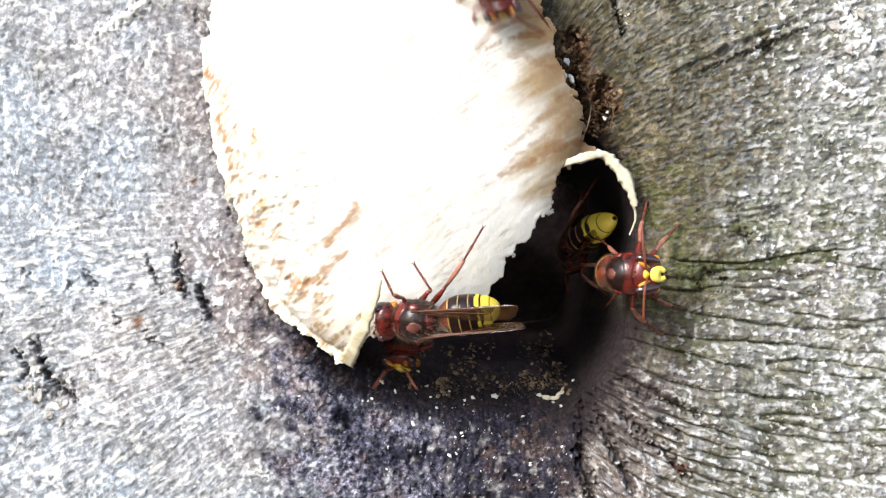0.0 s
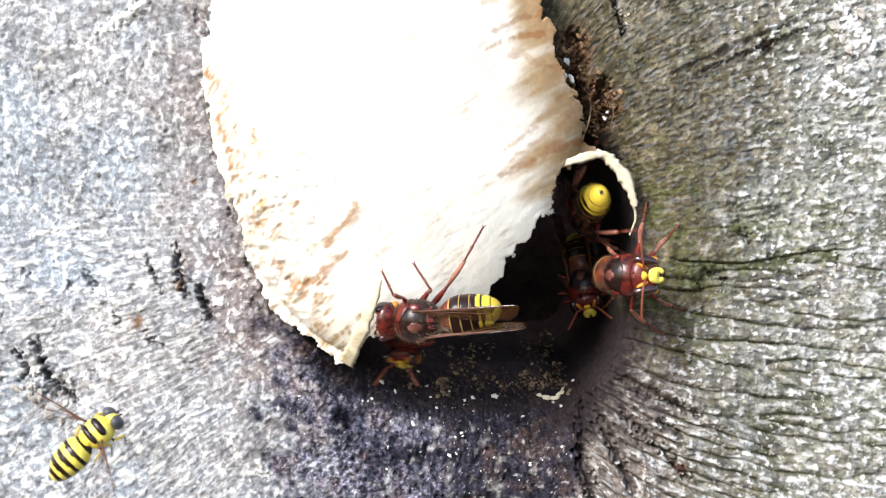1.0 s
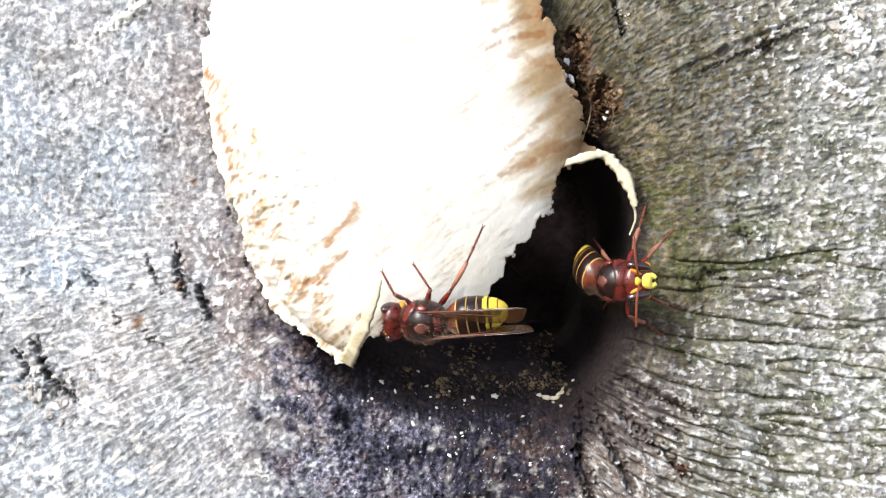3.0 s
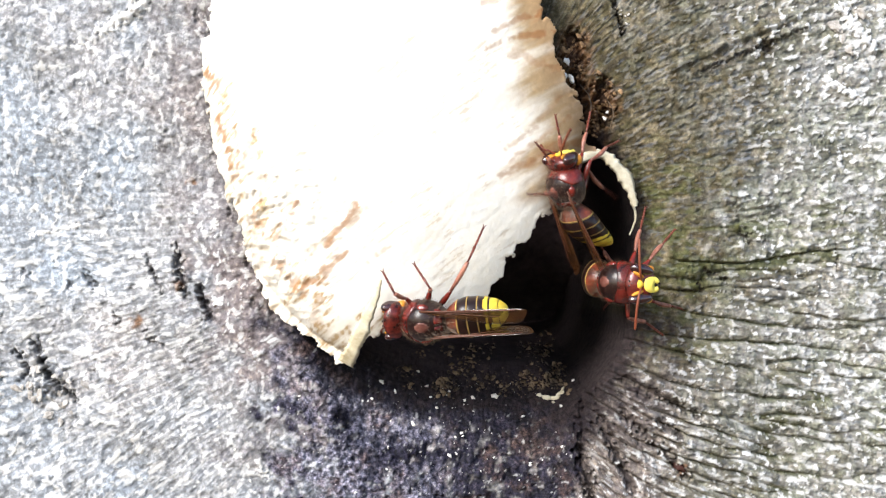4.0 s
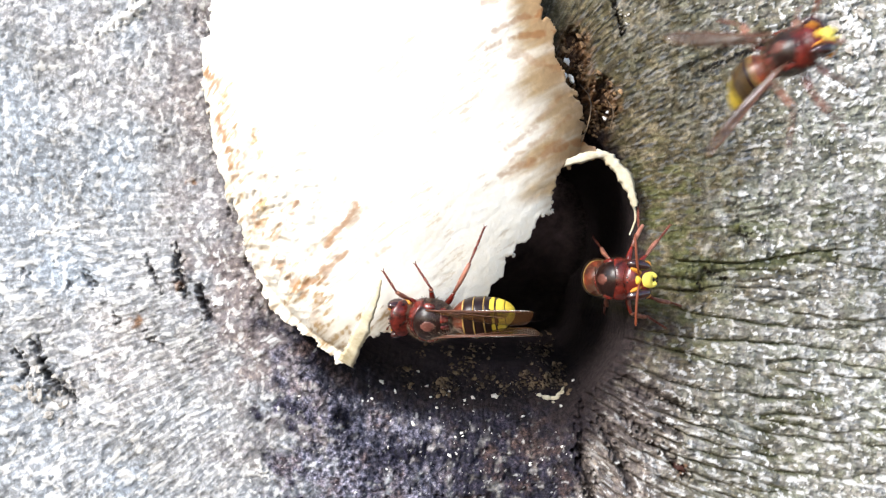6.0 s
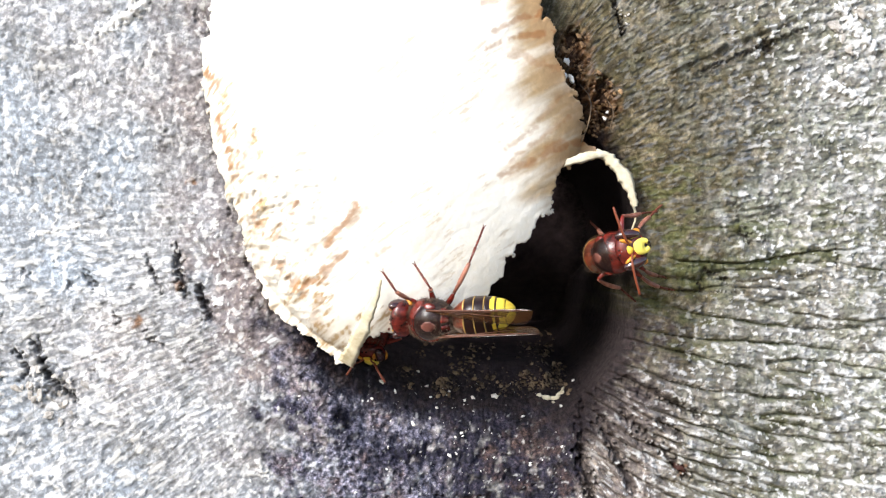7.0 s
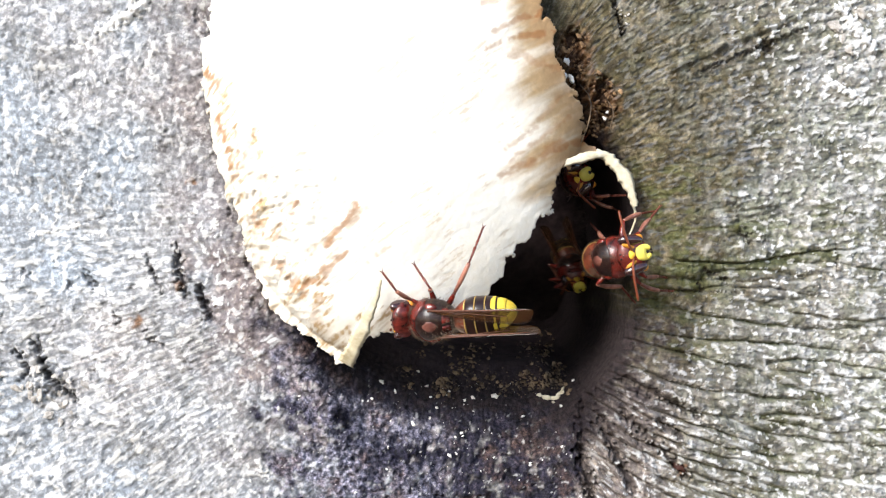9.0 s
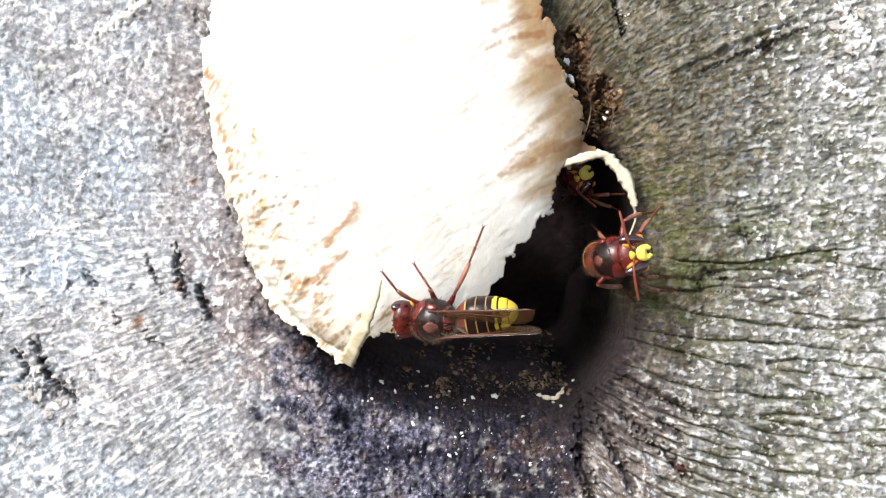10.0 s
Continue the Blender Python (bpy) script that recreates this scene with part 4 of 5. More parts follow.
def wing(body, name, hinge, length, chord, material, turn):
    """A membrane with veins; its own x runs along the wing, from the hinge. turn: its pose angles on the body."""
    bm = bmesh.new()
    cols, rows = 26, 9
    grid = []
    for i in range(cols):
        f = i / (cols - 1)
        w = chord * (0.22 + 0.9 * math.sin(min(1, f * 1.25) * math.pi / 2) ** 1.3) * (1 if f < 0.86 else math.sqrt(max(0.03, 1 - ((f - 0.86) / 0.142) ** 2)))
        line = []
        for j in range(rows):
            g = j / (rows - 1)
            line.append(bm.verts.new(Vector((f * length, (g - 0.12) * w, 0.08 * math.sin(g * 10) * (1 - 0.5 * f) + 0.45 * math.sin(f * 2.2) * g * (1.5 - g) - 0.25 * f * f)) * MM))
        grid.append(line)
    for a, b in zip(grid, grid[1:]):
        for k in range(rows - 1):
            bm.faces.new((a[k], b[k], b[k + 1], a[k + 1]))
    top = bm.faces[:]
    up = bmesh.ops.extrude_face_region(bm, geom=top)["geom"]
    for v in up:
        if isinstance(v, bmesh.types.BMVert):
            v.co.z += 0.03 * MM
    bmesh.ops.recalc_face_normals(bm, faces=bm.faces)
    membrane = part(name, bm, material, body, "smoky amber wing" if material is WING else "clear wing")
    for g0, g1, f0, f1, r in ((-0.05, -0.08, 0.0, 0.9, 0.14), (0.05, 0.02, 0.02, 0.62, 0.08), (0.1, 0.36, 0.05, 0.75, 0.06), (0.2, 0.7, 0.1, 0.6, 0.05)):
        pts = []
        for s in range(9):
            f = f0 + (f1 - f0) * s / 8
            w = chord * (0.22 + 0.9 * math.sin(min(1, f * 1.25) * math.pi / 2) ** 1.3)
            pts.append((f * length, (g0 + (g1 - g0) * s / 8) * w, 0.06 + 0.07 * math.sin((g0 + 0.12) * 9)))
        part("vein", tube(pts, [r * (1 - 0.06 * s) for s in range(9)], None, 6), VEIN, membrane)
    membrane.matrix_basis = pose(hinge[0] * MM, hinge[1] * MM, hinge[2] * MM, *turn)
    return membrane


def abdomen(body, start, droop, length, half, bands):
    """The banded abdomen as rings; droop in degrees downwards."""
    n = len(bands)
    made = None
    ends = [(i / n) ** 0.86 for i in range(n + 1)]
    for k, (front_mat, back_mat, share, wavy) in enumerate(bands):
        def outline(f):
            if f < 0.36:
                return half * (0.4 + 0.6 * math.sin(math.pi / 2 * f / 0.36) ** 0.8)
            return half * math.sqrt(max(0.008, 1 - ((f - 0.36) / 0.645) ** 2))
        bm = bmesh.new()
        seg, steps = 28, 9
        loops, fs = [], []
        for s in range(steps + 1):
            g = s / steps
            f = min((ends[k] + (ends[k + 1] - ends[k]) * g * 1.06), 0.999)
            r = outline(f) * (1.0 + 0.035 * g) * (0.965 if s == 0 else 1)
            x = -f * length
            zc = -math.sin(radians(droop)) * f * f * length * 0.75
            loops.append([bm.verts.new(Vector((x, r * math.cos(a), zc + r * 0.9 * math.sin(a))) * MM) for a in (2 * math.pi * i / seg for i in range(seg))])
        for s in range(steps):
            for i in range(seg):
                face = bm.faces.new((loops[s][i], loops[s + 1][i], loops[s + 1][(i + 1) % seg], loops[s][(i + 1) % seg]))
                a = 2 * math.pi * (i + 0.5) / seg
                limit = share + wavy * (0.5 + 0.5 * math.cos(3 * (a - math.pi / 2)))
                face.material_index = 1 if (s + 0.5) / steps > limit else 0
        bm.faces.new(loops[0])
        bm.faces.new(loops[-1][::-1])
        bmesh.ops.recalc_face_normals(bm, faces=bm.faces)
        ob = part("abdomen" if made is None else "abdomen_ring", bm, [front_mat, back_mat], body if made is None else made)
        made = made or ob
    made.matrix_basis = pose(start[0] * MM, start[1] * MM, start[2] * MM)
    return made


HORNET_BANDS = [(CHESTNUT, TAN, 0.9, 0.0), (BLACK, TAN, 0.9, 0.02), (BLACK, TAN, 0.86, 0.08), (BLACK, YELLOW, 0.58, 0.18), (BLACK, YELLOW, 0.18, 0.22), (BLACK, YELLOW, 0.06, 0.1)]


SIZE = 1.1


SHELL = [(v.x, v.y) for v in arc([(x, r, 0) for x, r in ((-2.7, 0.2), (-2.55, 0.9), (-2.1, 1.8), (-0.9, 2.75), (0.7, 3.1), (2.2, 2.95), (3.3, 2.35), (3.9, 1.5), (4.2, 0.4))], 11)]


def thorax_shell(chosen, proud=0.0):
    """The thorax, or a plate on it where chosen(x, y, z), standing proud by so many mm."""
    bm = bmesh.new()
    seg = 84
    profile = sorted(SHELL)
    lift = [0.35 * math.exp(-((x - 0.8) / 2.0) ** 2) - 0.15 for x, r in profile]
    where = [[Vector((x, r * math.cos(a), lift[k] + 0.94 * r * math.sin(a))) for a in (2 * math.pi * i / seg for i in range(seg))] for k, (x, r) in enumerate(profile)]
    rows = len(where)
    take = {(k, i) for k in range(rows - 1) for i in range(seg)
            if chosen is None or chosen(*((where[k][i] + where[k + 1][(i + 1) % seg]) / 2))}
    verts = {}
    for k, i in sorted(take):
        ring = []
        for kk, ii in ((k, i), (k + 1, i), (k + 1, (i + 1) % seg), (k, (i + 1) % seg)):
            if (kk, ii) not in verts:
                inside = all((kk - u, (ii - w) % seg) in take for u in (0, 1) for w in (0, 1))
                p = where[kk][ii]
                out = Vector(((p.x - 1.2) * 0.4, p.y, p.z)).normalized()
                verts[(kk, ii)] = bm.verts.new((p + out * (proud if inside else -0.04 if chosen else 0)) * MM)
            ring.append(verts[(kk, ii)])
        bm.faces.new(ring)
    if chosen is None:
        bm.faces.new([verts[(0, i)] for i in range(seg)])
        bm.faces.new([verts[(rows - 1, i)] for i in range(seg)][::-1])
    bmesh.ops.recalc_face_normals(bm, faces=bm.faces)
    return bm


def fur():
    """Short hairs over the thorax and the root of the abdomen."""
    hair = bmesh.new()
    wild = random.Random(8)
    for k in range(3600):
        a, x = wild.choice((wild.gauss(0.1, 0.5), wild.gauss(math.pi - 0.1, 0.5), wild.uniform(0, math.pi))), wild.choice((wild.uniform(-2.4, 4.0), wild.uniform(-2.4, 4.0), wild.gauss(3.8, 0.4), wild.uniform(-4.2, -2.3)))
        w = 3.1 * math.sqrt(max(0.05, 1 - ((x - 0.8) / 3.6) ** 2)) if x > -2.5 else 1.3 + 1.75 * min(1, (-2.8 - x) / 3.0) if x < -2.8 else 1.2
        root = Vector((x, w * math.cos(a), 0.25 + 0.93 * w * math.sin(a)))
        out = Vector(((x - 0.8) * 0.25 - 0.5 + wild.gauss(0, 0.4), math.cos(a) + wild.gauss(0, 0.3), math.sin(a) + wild.gauss(0, 0.3))).normalized()
        tip = root + out * wild.uniform(0.3, 0.85)
        side_way = out.orthogonal().normalized() * 0.016
        hair.faces.new([hair.verts.new(q * MM) for q in (root - side_way, root + side_way, tip)])
    return hair


def hornet(label, wings, feelers, droop=20, nod=0, size=SIZE, long=10.6, chord=1.6, neck=4.7, stout=3.05, tucked=False):
    """A worker hornet. wings: angles behind the body, right and left; feelers: bends and tips of the two antennae, on the head."""
    body = new("hornet")
    body.scale = (size,) * 3
    tagged(body, label, "hornet", "hornets at the nest")
    thorax = part("thorax", thorax_shell(None), FUZZ, body)
    part("collar", thorax_shell(lambda x, y, z: z > -1.4 and 4.0 > x > 2.75 - 1.3 * min(1, abs(y) / 2.7) ** 2, 0.16), RED, thorax, "red-brown collar")
    part("crest", thorax_shell(lambda x, y, z: z > 1.5 and math.hypot((x - 0.55) / 1.15, y / 0.95) < 1, 0.12), DUSTY, thorax, "dull red-brown middle of the back")
    part("saddle", thorax_shell(lambda x, y, z: z > 0.7 and math.hypot((x - 0.85) / 2.1, y / 2.75) < 1, 0.06), BLACK, thorax, "glossy black back")
    part("scutellum", thorax_shell(lambda x, y, z: z > 0.7 and -2.2 < x < -1.2 + 0.05 * abs(y) and 0.1 < abs(y) < 2.2, 0.2), RED, thorax, "red-brown plate")
    for side in (-1, 1):
        part("shoulder", ball((0.5, side * 2.55, 1.6), (0.95, 0.42, 0.55), (side * 35, 0, side * 8), None, 0.15), RED, thorax, "red-brown shoulder plate")
    tagged(part("hair", fur(), HAIR, thorax, "short tan hair"), kind="stuff")
    part("waist", loft([(-1.6, -0.3, 0.8, 0.8), (-2.5, -0.35, 0.45, 0.5), (-3.1, -0.3, 0.7, 0.7)], 12), BLACK, body)
    tail = abdomen(body, (-2.4, 0, -0.2), droop, long, stout, HORNET_BANDS)
    # head
    bm = ball((0, 0, 0), (1.4, 2.85, 2.4))
    for v in bm.verts:
        v.co.x += 0.00018 * (1 if v.co.z < 0 else -0.4)
    head = part("head", bm, RED, body, "red-brown head")
    head.matrix_basis = pose(neck * MM, 0, -0.2 * MM, 0, nod, 0)
    for side in (-1, 1):
        part("eye", ball((0.62, side * 2.05, 0.2), (1.05, 0.88, 1.9), (side * -12, 0, side * 22)), EYE, head, "dark glossy eye")
        part("eye_rim", ball((0.98, side * 1.3, 0.8), (0.45, 0.3, 1.05), (side * -25, 0, 0)), AMBER, head, "orange edge of the eye")
        part("cheek", ball((0.15, side * 2.1, -1.15), (0.9, 0.62, 0.8), (side * 25, 0, 0)), AMBER, head, "orange cheek")
        jaw = tube(arc([(0.9, side * 0.8, -1.3), (1.2, side * 0.66, -1.85), (1.3, side * 0.36, -2.3)], 4), [0.42, 0.46, 0.47, 0.46, 0.43, 0.4, 0.36, 0.3, 0.2])
        part("mandible", jaw, LEMON, head, "yellow mandible")
        part("mandible_tip", tube([(1.29, side * 0.4, -2.25), (1.31, side * 0.26, -2.44), (1.3, side * 0.06, -2.54)], [0.28, 0.22, 0.08]), BLACK, head, "dark jaw tip")
        mid, tip = (Vector(v) for v in feelers[0 if side < 0 else 1])
        root = Vector((1.35, side * 0.55, 0.5))
        line = arc([root, root.lerp(mid, 0.6) + Vector((0.15, 0, 0.1)), mid, mid.lerp(tip, 0.33) + Vector((0.1, 0, 0.12)), mid.lerp(tip, 0.66) + Vector((0.1, 0, 0.1)), tip], 4)
        part("antenna", tube(line, [0.16] * 8 + [0.2] * (len(line) - 9) + [0.13]), FEELER, head, "red-brown antenna")
    part("face_edge", ball((1.02, 0, -0.95), (0.46, 1.46, 1.3)), BLACK, head, "black edge of the face")
    # a flat plate, narrow above, with a notch between two blunt points below
    bm = ball((0, 0, 0), (0.42, 1, 1))
    for v in bm.verts:
        y, z = v.co.y / MM, v.co.z / MM
        y, z = math.copysign(abs(y) ** 0.72, y), math.copysign(abs(z) ** 0.75, z)
        v.co = Vector((v.co.x / MM + 1.32 + 0.1 * z, y * (1.16 - 0.16 * z), -0.95 + 1.02 * z + (0.34 * max(0, 1 - abs(y) / 0.6) if z < -0.5 else 0))) * MM
    part("face", bm, LEMON, head, "lemon yellow face plate")
    bm = ball((1.3, 0, 0.62), (0.36, 0.72, 0.5))
    for v in bm.verts:
        v.co.y *= 0.5 + 0.75 * max(0, (v.co.z / MM - 0.2))
    part("brow", bm, GOLD, head, "orange-yellow patch between the antennae")
    for dy, dz in ((0, 1.75), (-0.35, 2.1), (0.35, 2.1)):
        part("ocellus", ball((0.75 - 0.3 * (dz - 1.7), dy, dz), (0.16, 0.16, 0.16)), EYE, head)
    legs = {}
    for number in range(6):
        k, side = number % 3, -1 if number < 3 else 1
        legs[number] = leg(body, k)
        x, y, z = HIPS[k]
        for ob, m in zip(legs[number], limb_poses(bend((x, side * y, z), *(tuck(k, side) if tucked else rest(k, side)), LEG_LENGTHS[k]), side)):
            ob.matrix_basis = m
    out = {}
    for side, back in ((-1, wings[0]), (1, wings[1])):
        fore = wing(body, "wing", (0.8, side * 2.2, 2.2), 16.3, chord * side, WING, wing_turn(side, *back))
        hind = wing(body, "hind_wing", (-0.4, side * 2.0, 1.9), 11.5, 0.55 * chord * side, WING, wing_turn(side, back[0] * 0.95 + 1, *back[1:]))
        out[side] = (fore, hind)
    return body, {"wings": out, "legs": legs, "abdomen": tail, "head": head, "neck": neck}


def wing_turn(side, back, lift=6, twist=8):
    """Angles of a wing that lies back degrees off the line of the body."""
    return (side * -twist, -lift, 180 - side * back if side > 0 else -180 + back)


FLY_BANDS = [(BLACK, LEMON, 0.42, 0.0), (BLACK, LEMON, 0.42, 0.16), (BLACK, LEMON, 0.46, 0.16), (BLACK, LEMON, 0.5, 0.2), (BLACK, LEMON, 0.6, 0.0)]


def hoverfly():
    body = new("hoverfly")
    body.scale = (0.98,) * 3
    tagged(body, "lemon-yellow hoverfly with black bands hovering before the bark", "hoverfly")
    thorax = part("thorax", loft([(-1.6, 0, 0.8, 0.8), (-1.0, 0.1, 1.9, 1.6), (0.6, 0.2, 2.35, 2.0), (2.2, 0.1, 2.1, 1.8), (3.1, 0, 1.1, 1.1)], 20), LEMON, body, "yellow thorax")
    for cx, half, long in ((1.5, 1.1, 0.75), (-0.2, 1.2, 0.6)):
        part("thorax_mark", ball((cx, 0, 1.55), (long, half * 1.55, 0.72)), BLACK, thorax, "black cross bar")
    part("scutellum", ball((-1.25, 0, 1.35), (0.55, 1.25, 0.45)), YELLOW, thorax)
    abdomen(body, (-1.2, 0, 0), 14, 7.6, 2.45, FLY_BANDS)
    head = part("head", ball((3.6, 0, -0.1), (1.0, 1.9, 1.6)), LEMON, body)
    for side in (-1, 1):
        part("eye", ball((3.75, side * 0.95, 0.25), (0.95, 1.1, 1.45), (0, 0, side * 20)), GREYEYE, head, "large grey eye")
        part("antenna", tube([(4.4, side * 0.2, 0.2), (4.9, side * 0.3, 0.1), (5.2, side * 0.4, -0.2)], [0.12, 0.16, 0.08]), BLACK, head)
        for hx, fx in ((1.6, 2.2), (0.6, -0.4), (-0.3, -5.2)):
            k = 0 if hx > 1 else 1 if hx > 0 else 2
            limbs = leg(body, k, 0.55, (BLACK, YELLOW, BLACK))
            joints = bend((hx, side * 1.0, -1.2), (hx + 0.2 * fx, side * 2.2, -0.9), (hx + 0.6 * fx, side * 2.6, -2.2), (fx, side * 2.9, -3.4), [0.55 * v for v in LEG_LENGTHS[k]])
            for ob, m in zip(limbs, limb_poses(joints, side)):
                ob.matrix_basis = m
        wing(body, "wing", (0.6, side * 1.9, 1.3), 9.5, 3.2 * side, CLEAR, wing_turn(side, 70, 14))
    return body


# ---- the insects at the nest ----
def at(x, y, z, ahead, back):
    """The pose of an insect at x, y, z (mm), with its head towards ahead and its back towards back."""
    a = Vector(ahead).normalized()
    s = Vector(back).cross(a).normalized()
    b = a.cross(s)
    m = Matrix((a, s, b)).transposed().to_4x4()
    m.translation = Vector((x, y, z)) * MM
    return m


GUARD = [
    (0, at(31.6, -2.7, -4.3, (0.56, -0.83, 0.00), (-0.83, -0.56, -0.00))),
    (0.6, at(30.4, -2.7, -3.3, (0.57, -0.81, 0.09), (-0.80, -0.58, -0.13))),
    (0.8, at(31.1, -2.7, -3.3, (0.55, -0.83, 0.13), (-0.81, -0.56, -0.19))),
    (1, at(31.3, -2.7, -4.5, (0.56, -0.83, 0.00), (-0.83, -0.56, -0.00))),
    (1.8, at(31.1, -2.7, -4.8, (0.56, -0.83, 0.00), (-0.83, -0.56, -0.00))),
    (2, at(30.5, -2.7, -5.2, (0.58, -0.81, -0.02), (-0.81, -0.58, 0.02))),
    (2.5, at(29.7, -2.6, -5.5, (0.62, -0.78, 0.02), (-0.78, -0.62, -0.03))),
    (3.8, at(30.1, -2.6, -5.7, (0.62, -0.78, -0.03), (-0.78, -0.62, 0.04))),
    (4.5, at(30.3, -2.6, -6.0, (0.62, -0.78, -0.05), (-0.78, -0.62, 0.06))),
    (5, at(29.9, -2.4, -6.1, (0.66, -0.75, -0.04), (-0.75, -0.66, 0.04))),
    (5.7, at(29.9, -2.4, -6.2, (0.66, -0.75, -0.05), (-0.75, -0.66, 0.05))),
    (6.8, at(29.2, -2.8, -0.8, (0.50, -0.85, 0.14), (-0.82, -0.52, -0.24))),
    (7.5, at(29.2, -2.8, -1.2, (0.50, -0.85, 0.14), (-0.82, -0.52, -0.24))),
    (8.2, at(29.2, -2.8, -1.5, (0.53, -0.84, 0.12), (-0.82, -0.54, -0.19))),
    (10, at(29.3, -2.7, -1.6, (0.55, -0.83, 0.11), (-0.81, -0.56, -0.16))),
]

CLINGER = [
    (0, at(-3.5, -9.0, -12.0, (-1, 0.28, -0.07), (0, -0.95, -0.3))),
    (1, at(-3.3, -9.0, -12.0, (-1, 0.28, -0.07), (0, -0.95, -0.3))),
    (2.5, at(-2.2, -9.0, -12.2, (-1, 0.28, -0.06), (0, -0.95, -0.3))),
    (4.5, at(-2.1, -9.0, -12.0, (-1, 0.28, -0.02), (0, -0.95, -0.3))),
    (5.5, at(-1.3, -9.0, -11.9, (-1, 0.28, 0), (0, -0.95, -0.3))),
    (7.5, at(-0.9, -9.0, -11.9, (-1, 0.32, -0.02), (0, -0.95, -0.3))),
    (10, at(-0.5, -9.0, -12.0, (-1, 0.32, -0.03), (0, -0.95, -0.3))),
]

RETURNER = [
    (0, at(8.2, -14.0, 44.9, (0.3, 0.1, -1), (-0.1, -1, -0.1))),
    (0.1, at(11.5, -13.5, 39.1, (0.3, 0.1, -1), (-0.1, -1, -0.1))),
    (0.2, at(14.9, -12.5, 34.0, (0.3, 0.1, -1), (-0.1, -1, -0.1))),
    (0.3, at(16.8, -11.5, 29.9, (0.3, 0.12, -1), (-0.1, -1, -0.1))),
    (0.4, at(19.5, -9.5, 24.0, (0.3, 0.2, -1), (-0.1, -1, -0.2))),
    (0.5, at(22.9, -5.1, 15.3, (0.25, 0.45, -0.9), (-0.1, -0.9, -0.4))),
    (0.6, at(23.6, -0.2, 12.5, (0.15, 0.85, -0.5), (-0.1, -0.5, -0.85))),
    (0.7, at(24.1, 3.7, 11.2, (0.1, 0.93, -0.35), (-0.2, -0.35, -0.9))),
    (0.8, at(25.7, 8.9, 7.7, (0, 0.95, -0.3), (-0.45, -0.3, -0.8))),
    (0.9, at(25.3, 13.1, 7.7, (0, 0.97, -0.25), (-0.7, -0.25, -0.6))),
    (1.0, at(27.2, 17.2, 6.7, (0, 0.98, -0.2), (-0.9, -0.15, -0.4))),
    (1.2, at(28.5, 24.0, 11.3, (0, 1, 0), (-0.95, 0, -0.3))),
    (1.6, at(27.5, 31.8, 16.6, (-0.1, 1, 0.2), (-0.95, 0, -0.3))),
    (1.9, at(14.0, 48.0, 17.5, (-0.4, 0.9, 0.2), (-0.9, -0.1, -0.3))),
    (2.2, at(4.0, 53.0, 16.8, (-0.6, 0.8, 0.2), (-0.9, -0.2, -0.3))),
    (3.5, at(-5.7, 52.3, 14.4, (-1, 0.3, 0.1), (-0.3, -0.9, -0.2))),
    (5, at(0.7, 50.0, 12.4, (-0.7, -0.7, 0), (-0.5, 0.4, 0.6))),
    (6.9, at(5.6, 50.0, 11.8, (0.1, -1, -0.1), (-0.6, 0, 0.75))),
    (7.5, at(4.5, 47.0, 12.0, (0.25, -1, -0.1), (-0.9, 0, 0.3))),
    (7.6, at(7.5, 42.0, 12.1, (0.2, -1, -0.1), (-0.9, 0, 0.2))),
    (7.7, at(20.0, 34.0, 12.3, (0.2, -1, -0.15), (-0.9, -0.05, 0))),
    (7.8, at(28.2, 27.8, 12.6, (0.15, -1, -0.15), (-0.9, -0.1, -0.2))),
    (8.0, at(26.8, 23.9, 13.9, (0.05, -1, -0.15), (-0.85, -0.1, -0.5))),
    (8.5, at(26.2, 22.0, 14.0, (-0.05, -1, -0.1), (-0.85, -0.1, -0.5))),
    (10, at(25.8, 22.0, 14.3, (0, -1, -0.1), (-0.85, -0.1, -0.5))),
]

